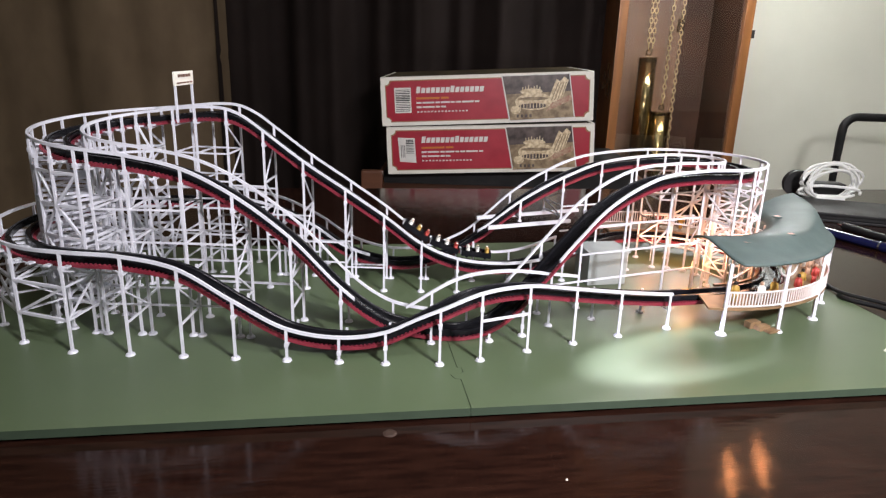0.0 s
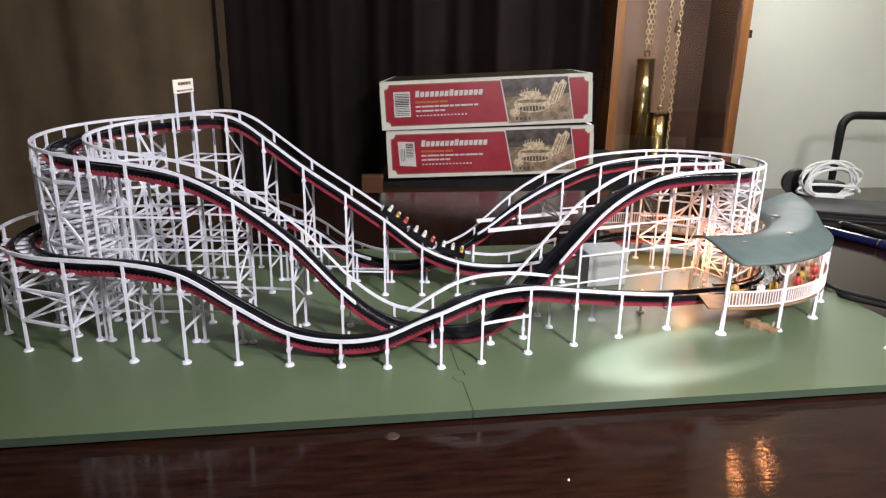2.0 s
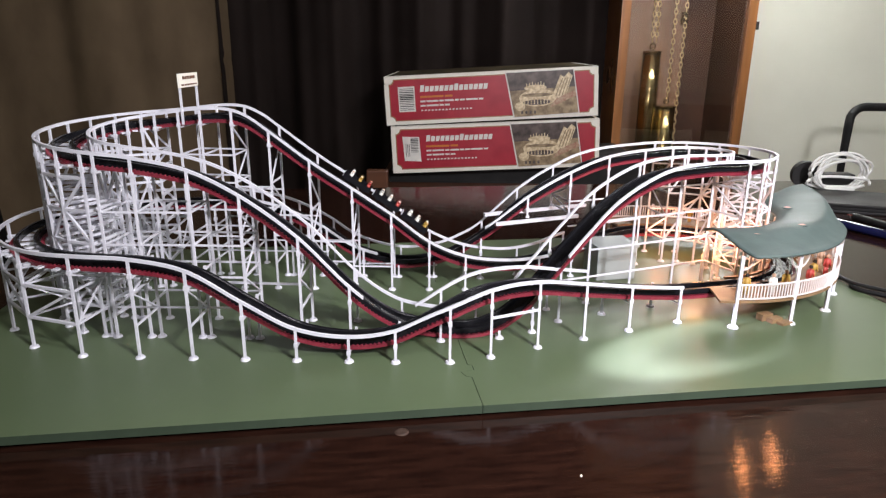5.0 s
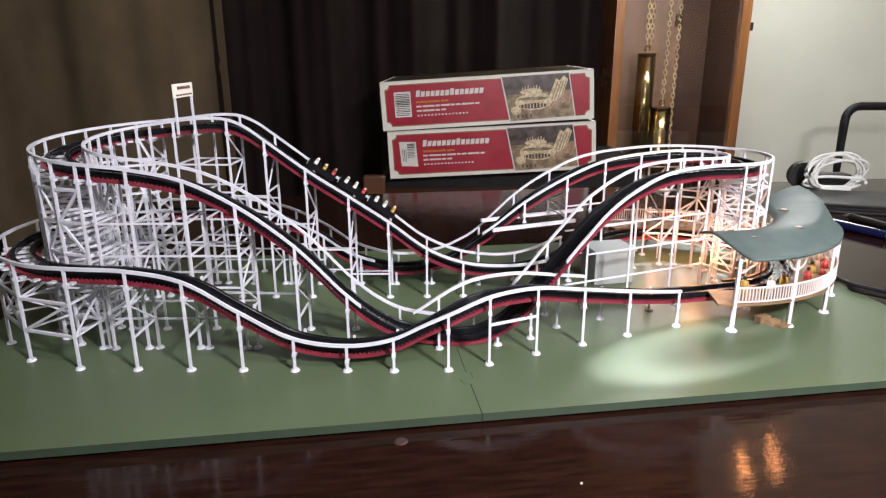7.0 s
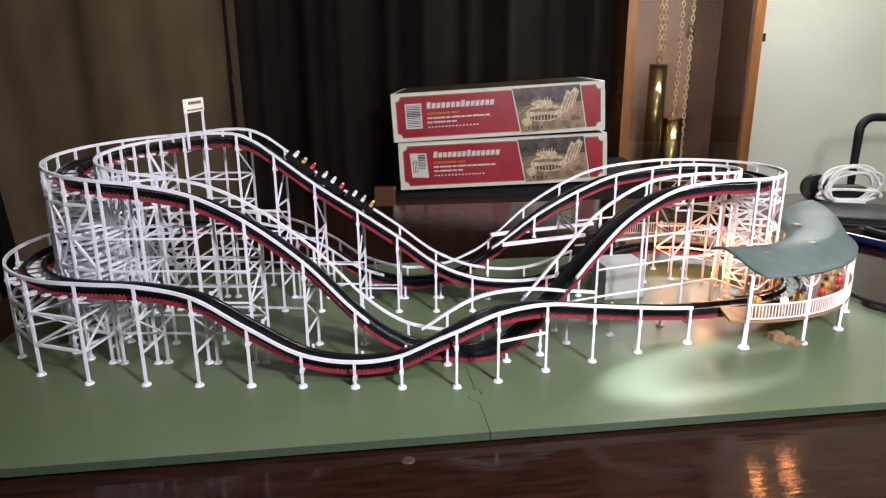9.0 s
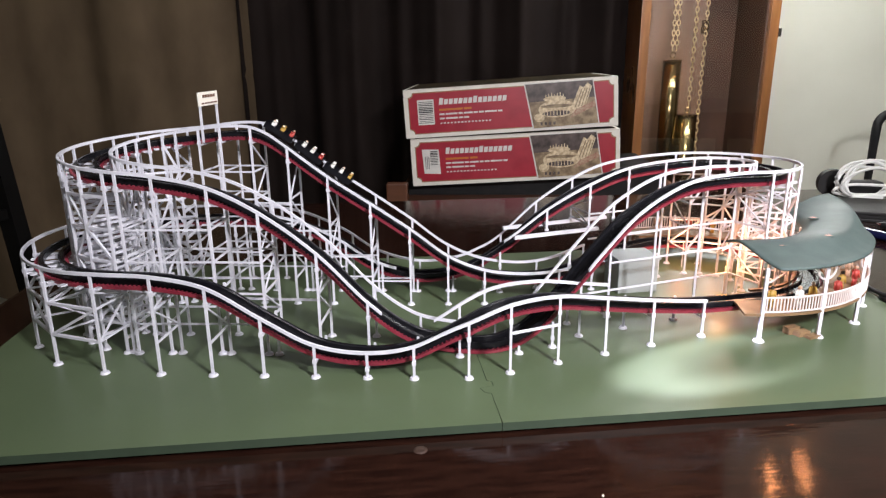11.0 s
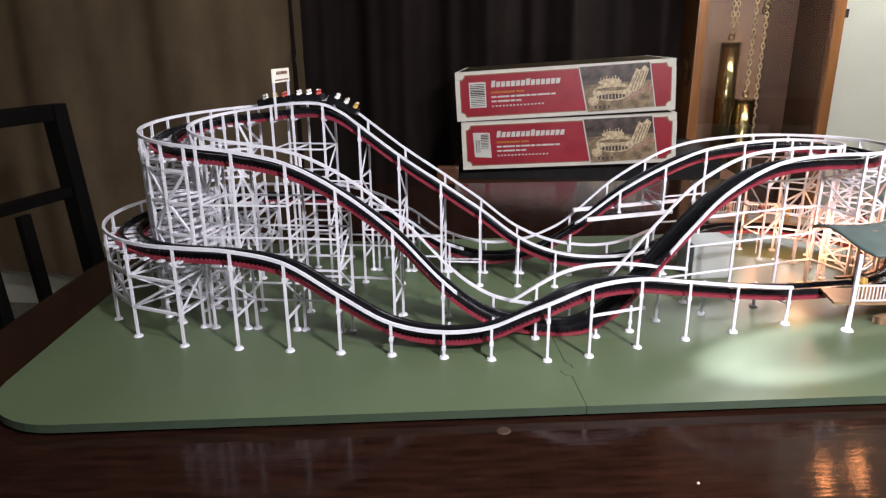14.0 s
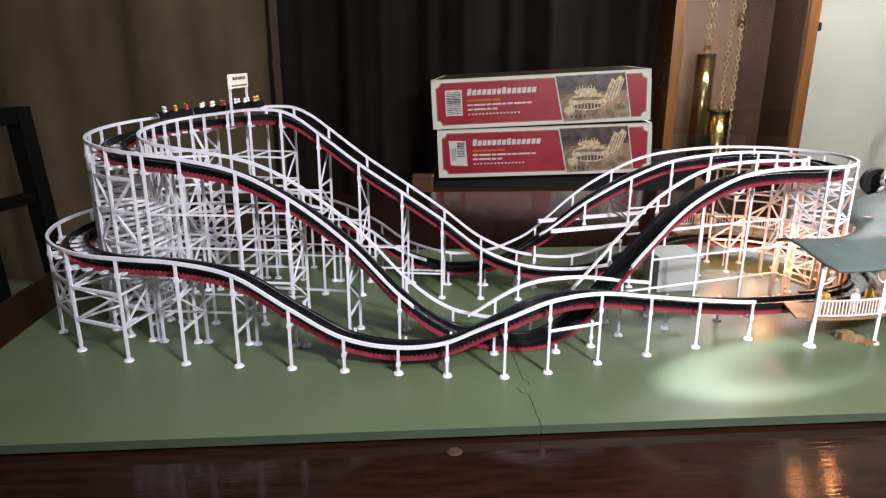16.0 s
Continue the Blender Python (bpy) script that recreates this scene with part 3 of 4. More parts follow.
def roof(a0, a1):
    """A gable swept round the bend, with flared eaves and a ridge that climbs to the back."""
    na, nr = 72, 16
    top, faces = [], []
    for i in range(na + 1):
        w = i / na
        rise = 0.0765 + 0.0128 * w ** 1.6 - 0.0030 * math.exp(-((w - 0.55) / 0.13) ** 2)
        r_in, r_ridge, r_out = 0.0765, 0.0945 + 0.032 * w ** 1.3, 0.1395 - 0.0085 * min(1, w / 0.5)
        for j in range(nr + 1):
            u = j / nr
            a = a0 + (a1 - a0) * w + 11 * u * (1 - w)
            if u < 0.32:
                r = r_in + (r_ridge - r_in) * u / 0.32
                z = 0.0715 + (rise - 0.0715) * math.sin(u / 0.32 * math.pi / 2)
            else:
                v = (u - 0.32) / 0.68
                r = r_ridge + (r_out - r_ridge) * v
                fall = 0.5 - 0.5 * math.cos(math.pi * min(1, v * 0.92))
                z = rise - (rise - 0.0665) * fall + 0.0012 * v * v
            seam = 0.00035 if i % 2 == 0 else 0.0
            top.append((r, a, z + seam))
    n = len(top)
    verts = [pol(r, a, z) for r, a, z in top] + [pol(r, a, z - 0.0018) for r, a, z in top]
    row = nr + 1
    for i in range(na):
        for j in range(nr):
            b = i * row + j
            faces += [(b, b + 1, b + row + 1, b + row), (n + b, n + b + row, n + b + row + 1, n + b + 1)]
        b = i * row
        faces += [(b, b + row, n + b + row, n + b), (b + nr, n + b + nr, n + b + row + nr, b + row + nr)]
    for j in range(nr):
        faces += [(j, n + j, n + j + 1, j + 1), (na * row + j, na * row + j + 1, n + na * row + j + 1, n + na * row + j)]
    return verts, faces


part("roof", roof(-98, 15), ROOF, station, "curved slate-green sheet roof", smooth=True)
# flat roof-coloured discs whose glow paints the bulb light coming through
GLOWSPOT = glow("painted_roof_glow", (1.0, 0.36, 0.26), 0.5)
gnt = GLOWSPOT.node_tree
gb = gnt.nodes["Principled BSDF"]
gb.inputs["Base Color"].default_value = (0.075, 0.105, 0.100, 1)
gb.inputs["Roughness"].default_value = 0.58
gtc, gsub, glen, gfall = [gnt.nodes.new(k) for k in ("ShaderNodeTexCoord", "ShaderNodeVectorMath", "ShaderNodeVectorMath", "ShaderNodeMapRange")]
gsub.operation, glen.operation, gfall.interpolation_type = "SUBTRACT", "LENGTH", "SMOOTHSTEP"
gsub.inputs[1].default_value = (0.5, 0.5, 1.0)
gnt.links.new(gtc.outputs["Generated"], gsub.inputs[0])
gnt.links.new(gsub.outputs["Vector"], glen.inputs[0])
gnt.links.new(glen.outputs["Value"], gfall.inputs[0])
for k, v in enumerate((0.0, 0.45, 1.0, 0.0)):
    gfall.inputs[k + 1].default_value = v
gnt.links.new(gfall.outputs[0], gb.inputs["Emission Strength"])
for a, r, zt in ((-78, 0.105, 0.0754), (-52, 0.106, 0.0781), (-14, 0.086, 0.0778)):
    p = pol(r, a, zt)
    bm = bmesh.new()
    q = bmesh.ops.create_uvsphere(bm, u_segments=12, v_segments=8, radius=0.0050)
    bmesh.ops.transform(bm, matrix=Matrix.Translation(p) @ Matrix.Diagonal((1.0, 0.8, 0.16, 1)), verts=q["verts"])
    part("roof_glow_spot", bm, GLOWSPOT, station, "painted spot of warm light shining through the roof", smooth=True)
for a, r, power in ((-74, 0.0600, 0.055), (-44, 0.0660, 0.038), (-8, 0.0660, 0.035)):
    p = pol(r, a, 0.0500)
    lamp("station_bulb_light", "POINT", tuple(p), tuple(p - RISE), power, (1.0, 0.45, 0.25), radius=0.010)
# thin stalks are added here only to carry the two back lights
for a in (58, 92):
    p = pol(0.0560, a, 0.0380)
    lamp("station_bulb_light", "POINT", tuple(p), tuple(p - RISE), 0.07, (1.0, 0.42, 0.20), radius=0.006)
    part("bulb_stalk", stick(pol(0.0560, a, BASE_TOP), pol(0.0560, a, 0.0330), 0.0009), WARM_LIT_WHITE, station)

p = pol(0.030, -70, 0.0400)
lamp("station_bulb_light", "POINT", tuple(p), tuple(p - RISE), 0.075, (1.0, 0.46, 0.16), radius=0.006)
part("bulb_stalk", stick(pol(0.030, -70, BASE_TOP), pol(0.030, -70, 0.0350), 0.0009), WARM_LIT_WHITE, station)

# steps under the front of the station
steps = thing("station_steps", "small tan wooden steps under the model station", "steps")
for k in range(3):
    p = pol(0.118 + 0.006 * k, -74 + 2 * k, 0)
    m = pose(p.x, p.y, 0, 0, 0, 25)
    part("tread", boxed((-0.0055, -0.0032, BASE_TOP + 0.0003), (0.0055, 0.0032, BASE_TOP + 0.0056 - 0.0017 * k), m), DECKW, steps)

D_WHITE = mat("doll_paint_white", (0.75, 0.74, 0.70), 0.5)
D_YELLOW = mat("doll_paint_yellow", (0.48, 0.30, 0.06), 0.5)
D_RED = mat("doll_paint_red", (0.42, 0.05, 0.04), 0.5)
D_BLUE = mat("doll_paint_blue", (0.05, 0.09, 0.25), 0.5)
D_DARK = mat("doll_paint_dark", (0.02, 0.015, 0.012), 0.6)
D_TAN = mat("doll_paint_tan", (0.50, 0.32, 0.22), 0.5)


def standing_doll(p, cloth, hair, colour_word):
    bm = bmesh.new()
    for d in (-0.0009, 0.0009):
        rod(bm, (p.x + d, p.y, p.z), (p.x + d, p.y, p.z + 0.0075), 0.0010, 6, 0.0012)
    rod(bm, (p.x, p.y, p.z + 0.0070), (p.x, p.y, p.z + 0.0140), 0.0018, 8, 0.0023)
    rod(bm, (p.x, p.y, p.z + 0.0138), (p.x, p.y, p.z + 0.0150), 0.0009, 6)
    for d in (-1, 1):
        rod(bm, (p.x + d * 0.0024, p.y, p.z + 0.0136), (p.x + d * 0.0029, p.y - 0.0010, p.z + 0.0075), 0.0007, 6)
    q = bmesh.ops.create_uvsphere(bm, u_segments=8, v_segments=6, radius=0.0016)
    bmesh.ops.translate(bm, vec=(p.x, p.y, p.z + 0.0163), verts=q["verts"])
    for f in bm.faces:
        f.material_index = 1 if f.calc_center_median().z > p.z + 0.0149 else 0
    ob = mesh_object("doll", bm, [cloth, hair], smooth=True)
    return tagged(ob, "tiny " + colour_word + " painted doll standing on the model platform", "doll", "dolls at the station")


for r, a, c, h, wd in ((0.118, -84, D_YELLOW, D_DARK, "yellow"), (0.121, -74, D_WHITE, D_TAN, "white"), (0.117, -66, D_YELLOW, D_TAN, "yellow"), (0.119, -52, D_RED, D_DARK, "red"), (0.115, -43, D_YELLOW, D_DARK, "yellow"),
                        (0.121, -32, D_RED, D_TAN, "red"), (0.117, -20, D_TAN, D_DARK, "tan"), (0.119, -8, D_WHITE, D_DARK, "white")):
    standing_doll(pol(r, a, 0.0298), c, h, wd)
for r, a, c, h, wd in ((0.118, 34, D_RED, D_DARK, "red"), (0.121, 46, D_WHITE, D_DARK, "white"), (0.116, 56, D_RED, D_TAN, "red"), (0.120, 68, D_YELLOW, D_DARK, "yellow"), (0.118, 80, D_RED, D_DARK, "red"), (0.120, 96, D_TAN, D_DARK, "tan")):
    standing_doll(pol(r, a, 0.0298), c, h, wd)

# small grey motor house among the supports
house = thing("motor_house", "pale grey plastic box among the coaster supports", "box")
m = pose(0.186, 0.620, 0, 0, 0, 12)
part("body", boxed((-0.019, -0.016, BASE_TOP), (0.019, 0.016, 0.0385), m, bevel=0.0012), GREYBOX, house)
part("lid", boxed((-0.0205, -0.0175, 0.0386), (0.0205, 0.0175, 0.0405), m, bevel=0.0006), GREYBOX, house)

# ---------------------------------------------------------------- kit boxes
INKW = mat("white_print", (0.78, 0.76, 0.72), 0.45)
INKG = mat("dull_gold_print", (0.36, 0.20, 0.10), 0.45)
INKO = mat("orange_print", (0.62, 0.20, 0.03), 0.45)
INKK = mat("black_print", (0.02, 0.02, 0.02), 0.45)
PHOTO_BG = mat("brown_photo_print", (0.44, 0.33, 0.20), 0.35, colour2=(0.15, 0.10, 0.06), scale=55, detail=12)
PHOTO_SKY = mat("dark_photo_print", (0.14, 0.105, 0.095), 0.35, colour2=(0.040, 0.028, 0.026), scale=45, detail=9)
TOPPRINT = mat("dark_top_print", (0.020, 0.015, 0.010), 0.6, colour2=(0.075, 0.055, 0.030), scale=22, detail=10, spec=0.12)
PHOTO_LT = mat("sand_photo_print", (0.85, 0.72, 0.50), 0.35, colour2=(0.50, 0.37, 0.22), scale=150, detail=12)
PHOTO_RD = mat("rust_photo_print", (0.34, 0.13, 0.09), 0.35, colour2=(0.52, 0.38, 0.26), scale=160, detail=12)


def sheet(parent, name, pts, depth, material, label=""):
    """A thin printed shape on a box's front; pts run along x and z."""
    n = len(pts)
    verts = [(x, -depth, z) for x, z in pts] + [(x, 0.0004, z) for x, z in pts]
    faces = [tuple(range(n)), tuple(range(2 * n - 1, n - 1, -1))] + [(i, i + n, (i + 1) % n + n, (i + 1) % n) for i in range(n)]
    return part(name, (verts, faces), material, parent, label)


def rect(x0, z0, x1, z1):
    return [(x0, z0), (x1, z0), (x1, z1), (x0, z1)]


def oval(cx, cz, rx, rz, n=20):
    return [(cx + rx * math.cos(2 * math.pi * k / n), cz + rz * math.sin(2 * math.pi * k / n)) for k in range(n)]


def kit_box(where, w, d, h, sticker):
    b = thing("kit_box", "cream and crimson cardboard kit box with a printed photo", "box", where, group="stacked kit boxes")
    part("carton", boxed((0, 0, 0), (w, d, h - 0.018), bevel=0.0015), CREAM, b)
    part("lid_panel", boxed((0.0006, 0.0006, h - 0.0178), (w - 0.0006, d - 0.0006, h), bevel=0.0015), CREAM, b)
    part("top_print", boxed((0.010, 0.010, h), (w - 0.010, d - 0.010, h + 0.0005)), TOPPRINT, b, "dark printed top of the box")
    c = 0.011
    x0, x1, z0, z1 = 0.013, w - 0.012, 0.011, h - 0.010
    notch = []
    for cx, cz, a0 in ((x0, z0, 90), (x1, z0, 180), (x1, z1, 270), (x0, z1, 0)):
        notch += [(cx + c * math.cos(radians(a0 - k * 15)), cz + c * math.sin(radians(a0 - k * 15))) for k in range(7)]
    mid_x, mid_z = (x0 + x1) / 2, (z0 + z1) / 2
    rim = [(px + (0.0022 if px > mid_x else -0.0022), pz + (0.0022 if pz > mid_z else -0.0022)) for px, pz in notch]
    sheet(b, "gold_rim", rim, 0.0002, INKG, "thin dull gold outline")
    sheet(b, "red_panel", notch, 0.0004, BOXRED, "crimson printed panel with notched corners")
    ph = sheet(b, "photo_border", [(0.300, 0.004), (0.455, 0.008), (0.441, h - 0.003), (0.282, h - 0.004)], 0.0008, INKW)
    sheet(ph, "photo", [(0.303, 0.006), (0.452, 0.010), (0.439, h - 0.005), (0.285, h - 0.006)], 0.0012, PHOTO_BG, "brown photo of a wooden coaster")
    sheet(ph, "photo_sky", [(0.293, 0.066), (0.444, 0.070), (0.439, h - 0.005), (0.285, h - 0.006)], 0.0015, PHOTO_SKY)
    sheet(ph, "photo_patch", oval(0.358, 0.048, 0.044, 0.020), 0.0018, PHOTO_LT)
    sheet(ph, "photo_patch", oval(0.352, 0.071, 0.026, 0.007), 0.00195, PHOTO_LT)
    sheet(ph, "photo_patch", oval(0.356, 0.038, 0.033, 0.006), 0.0021, PHOTO_SKY)
    sheet(ph, "photo_patch", oval(0.356, 0.0545, 0.036, 0.004), 0.0021, PHOTO_BG)
    sheet(ph, "photo_patch", oval(0.316, 0.030, 0.012, 0.010), 0.00195, PHOTO_LT)
    sheet(ph, "photo_patch", [(0.390, 0.048), (0.420, 0.044), (0.438, 0.094), (0.428, 0.103), (0.418, 0.092), (0.410, 0.098)], 0.00190, PHOTO_LT)
    for k in range(4):
        sheet(ph, "photo_patch", [(0.398 + 0.007 * k, 0.050), (0.400 + 0.007 * k, 0.050), (0.416 + 0.006 * k, 0.090), (0.414 + 0.006 * k, 0.090)], 0.0021, PHOTO_BG)
    for k in range(7):
        sheet(ph, "photo_patch", rect(0.331 + 0.0066 * k, 0.074, 0.333 + 0.0066 * k, 0.081 + 0.002 * (k % 3)), 0.00215, PHOTO_LT)
    sheet(ph, "photo_patch", [(0.385, 0.024), (0.448, 0.050), (0.444, 0.062), (0.400, 0.044)], 0.00225, PHOTO_RD)
    for k in range(9):
        sheet(ph, "photo_patch", rect(0.326 + 0.0075 * k, 0.0335, 0.328 + 0.0075 * k, 0.0445), 0.0024, PHOTO_LT)
    for k in range(4):
        sheet(ph, "photo_patch", rect(0.318 + 0.010 * k, 0.012, 0.323 + 0.010 * k, 0.019), 0.0020, PHOTO_SKY)
    # title block: slanted white shapes, an orange line and rows of small print
    for k in range(14):
        x, hh = 0.083 + 0.0114 * k, 0.0150 if k in (0, 7) else 0.0122
        sheet(b, "title_shape", [(x, 0.0745), (x + 0.0090, 0.0745), (x + 0.0112, 0.0745 + hh), (x + 0.0022, 0.0745 + hh)], 0.0008, INKW)
    for x, ww in ((0.083, 0.055), (0.141, 0.018)):
        sheet(b, "print_line", rect(x, 0.0605, x + ww, 0.0650), 0.0008, INKO)
    for z, x1_, hh in ((0.0505, 0.236, 0.0040), (0.0405, 0.152, 0.0040)):
        x, k = 0.083, 0
        while x < x1_ - 0.006:
            ww = (0.012, 0.028, 0.010, 0.021, 0.009)[k % 5]
            sheet(b, "print_line", rect(x, z, min(x + ww, x1_), z + hh), 0.0008, INKW)
            x, k = x + ww + 0.0025, k + 1
    for k in range(15):
        sheet(b, "print_line", rect(0.084 + 0.0082 * k, 0.0300, 0.0885 + 0.0082 * k, 0.0332), 0.0008, INKW)
    lab = sheet(b, "barcode_label", rect(0.032, 0.030, 0.071, 0.088) if not sticker else [(0.030, 0.030), (0.070, 0.027), (0.067, 0.086), (0.027, 0.088)], 0.0009, INKW, "white barcode label")
    rnd = random.Random(4)
    if not sticker:
        for k in range(13):
            z = 0.034 + 0.0040 * k
            sheet(lab, "code_bar", rect(0.035, z, 0.068, z + rnd.uniform(0.0011, 0.0027)), 0.0013, INKK)
    else:
        for k in range(9):
            z = 0.050 + 0.0038 * k
            sheet(lab, "code_bar", rect(0.046, z, 0.064, z + rnd.uniform(0.0011, 0.0026)), 0.0013, INKK)
        for k in range(3):
            sheet(lab, "code_bar", rect(0.034 + 0.004 * k, 0.040, 0.0352 + 0.004 * k, 0.070), 0.0013, INKK)
    # worn pale corners
    part("worn_edge", joined([stick((0.002, -0.0003, h - 0.001), (w - 0.002, -0.0003, h - 0.001), 0.0010)]), INKW, b)
    return b


tagged(mesh_object("cushion", tilt_wedge, MATTBLK), "dark wedge added under the kit boxes to carry their tilt", "cushion")
# both boxes are tilted to fit the camera's view
kit_box(pose(-0.114, 1.60, -0.081, 0, -2.9, 0), 0.495, 0.36, 0.113, True)
kit_box(pose(-0.128, 1.60, 0.0335, 0, -3.4, 0), 0.498, 0.36, 0.113, False)

# ---------------------------------------------------------------- longcase clock
clock = thing("longcase_clock", "honey oak longcase clock with brass weights behind glass", "clock")
CX0, CX1, CY0, CY1 = 0.492, 0.868, 1.98, 2.235
for x in (CX0, CX1 - 0.026):
    part("side_panel", boxed((x, CY0, -0.55), (x + 0.026, CY1, 1.25), bevel=0.003), OAK, clock)
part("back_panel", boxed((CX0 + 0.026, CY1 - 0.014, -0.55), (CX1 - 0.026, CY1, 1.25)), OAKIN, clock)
# dark panels put in for the shade and reflection on the case's right
INNER_SHADE = mat("clock_inner_shade", (0.040, 0.017, 0.009), 0.6, colour2=(0.026, 0.011, 0.006), scale=12, spec=0.15)
part("shade_panel", boxed((CX1 - 0.031, CY0 + 0.016, -0.549), (CX1 - 0.0265, CY1 - 0.0145, 1.249)), INNER_SHADE, clock)
part("shade_panel", boxed((CX1 - 0.115, CY1 - 0.019, -0.549), (CX1 - 0.0315, CY1 - 0.0145, 1.249)), INNER_SHADE, clock)
part("plinth", boxed((CX0 - 0.03, CY0 - 0.02, FLOOR_Z), (CX1 + 0.03, CY1, -0.55), bevel=0.004), OAK, clock)
part("hood", boxed((CX0 - 0.03, CY0 - 0.02, 1.25), (CX1 + 0.03, CY1, 1.55), bevel=0.004), OAK, clock)
gm, gnt, gb = shader("clock_glass")
gb.inputs["Base Color"].default_value = (1, 1, 1, 1)
gb.inputs["Roughness"].default_value = 0.02
gb.inputs["Transmission Weight"].default_value = 1.0
gb.inputs["IOR"].default_value = 1.45
gb.inputs["Specular IOR Level"].default_value = 0.03
pane = part("pane", boxed((CX0 + 0.0265, CY0 + 0.010, -0.549), (CX1 - 0.0265, CY0 + 0.013, 1.249)), gm, clock, "clear glass of the clock door")
pane.visible_shadow = False


def weight(x, z_top, r):
    w = part("weight", rodded((x, 2.09, z_top - 0.31), (x, 2.09, z_top), r, 32), BRASS, clock, "polished brass weight", smooth=False)
    for p in w.data.polygons:
        p.use_smooth = len(p.vertices) == 4
    part("cap", rodded((x, 2.09, z_top + 0.0004), (x, 2.09, z_top + 0.005), r * 1.05, 28), BRASS, w)
    part("hook", tube([(x + 0.008 * math.sin(k * 0.6), 2.09, z_top + 0.018 - 0.008 * math.cos(k * 0.6)) for k in range(11)], 0.0022, 6), BRASS, w)


CHAINBRASS = mat("bright_chain_brass", (0.85, 0.72, 0.45), 0.3, metal=1.0, scale=30)


def chain(x, y, z0, z1, name="chain"):
    links, n = [], int((z1 - z0) / 0.0140)
    for i in range(n):
        z = z0 + (i + 0.5) * 0.0140
        pts = []
        for k in range(10):
            a = 2 * math.pi * k / 10
            u, v = 0.0046 * math.cos(a), 0.0088 * math.sin(a)
            pts.append((x + (u if i % 2 else 0.0012 * math.cos(a)), y + (0.0 if i % 2 else u), z + v))
        links.append(tube(pts, 0.0018, 5, closed=True))
    return part(name, joined(links), CHAINBRASS, clock, "brass chain", smooth=True)


weight(0.617, 0.203, 0.0265)
weight(0.674, 0.044, 0.029)
for x, z0 in ((0.614, 0.235), (0.626, 0.235), (0.676, 0.075), (0.706, -0.30)):
    chain(x, 2.09, z0, 1.2)
part("chain_knot", joined([tube([(0.702 + 0.011 * math.cos(k * 0.9 + j), 2.088 + 0.006 * math.sin(k * 1.3 + j), 0.30 + 0.018 * math.sin(k * 0.7 + 2 * j)) for k in range(10)], 0.0017, 5) for j in range(3)]), BRASS, clock, "knotted brass chain", smooth=True)
part("latch", boxed((CX1 + 0.0005, CY0 + 0.01, 0.268), (CX1 + 0.012, CY0 + 0.022, 0.290)), MATTBLK, clock)

# ---------------------------------------------------------------- chair beside the table
chair = thing("chair", "black lacquered wooden chair beside the table", "chair", pose(-0.806, 1.15, 0, 0, 0, -7))
W_, D_ = 0.40, 0.38
for y in (0.0, -W_):
    part("back_post", joined([stick((0.03, y, FLOOR_Z), (0.03, y, -0.32), 0.034), stick((0.03, y, -0.325), (-0.012, y, 0.112), 0.030)]), CHAIRBLK, chair)
    part("front_leg", stick((0.03 + D_, y, FLOOR_Z), (0.03 + D_, y, -0.325), 0.034), CHAIRBLK, chair)
    part("stretcher", stick((0.047, y, -0.55), (0.013 + D_, y, -0.55), 0.018), CHAIRBLK, chair)
part("top_rail", stick((-0.010, 0.016, 0.099), (-0.010, -W_ - 0.016, 0.099), 0.024, 0.028), CHAIRBLK, chair)
part("cross_rail", stick((0.004, -0.017, -0.044), (0.004, -W_ + 0.017, -0.044), 0.018, 0.018), CHAIRBLK, chair)
for k in range(3):
    y = -0.125 - 0.085 * k
    part("slat", stick((0.006, y, -0.062), (0.028, y, -0.300), 0.022, 0.012), CHAIRBLK, chair)
part("seat", boxed((0.0, -W_ - 0.02, -0.324), (0.05 + D_, 0.02, -0.298), bevel=0.008), CHAIRBLK, chair)

# ---------------------------------------------------------------- things on the far end of the table
case = thing("tablet_case", "flat black leather-look tablet case on the table", "case", pose(0.535, 0.924, 0, 0, 0, -16))
part("cover", boxed((0, 0, 0.0095), (0.31, 0.105, 0.0135), bevel=0.0014), MATTBLK, case)
part("tablet", boxed((0.003, 0.003, 0.0042), (0.307, 0.102, 0.0093), bevel=0.001), MATTBLK, case)
part("back_cover", boxed((0, 0, 0.0003), (0.31, 0.105, 0.0040), bevel=0.0012), MATTBLK, case)

coil = thing("cable_coil", "loosely coiled white charging cable with a black plug", "cable", pose(-0.020, 0, 0))
pts = []
for k in range(150):
    a = k * 2 * math.pi / 22 + 0.4
    turn_ = k / 22
    rx, rz = 0.047 + 0.008 * math.sin(turn_ * 2.3), 0.025 + 0.005 * math.sin(turn_ * 3.1 + 1)
    tilt_ = 0.30 * math.sin(turn_ * 1.7)
    u, v = rx * math.cos(a), rz * math.sin(a)
    pts.append((0.650 + u + 0.006 * math.sin(turn_ * 2.0), 1.040 + 0.010 * math.sin(turn_ * 1.9 + 1) + 0.016 * math.cos(a), 0.0335 + v + u * tilt_ * 0.35))
part("cable", tube(pts, 0.0020, 7), CABLE, coil, "thin white cable", smooth=True)
part("tie", tube([(0.640 + 0.052 * math.cos(k * 0.30 - 0.3) * 0.95, 1.024 + 0.004 * math.sin(k), 0.022 + 0.009 * math.sin(k * 0.30 - 0.3)) for k in range(21)], 0.0022, 7), CABLE, coil, smooth=True)
part("plug", boxed((0.618, 1.018, 0.0005), (0.664, 1.036, 0.016), bevel=0.003), CABLE, coil, "white plug end")
part("charger", boxed((0.630, 1.050, 0.0005), (0.682, 1.078, 0.030), bevel=0.006), MATTBLK, coil, "black charger block")
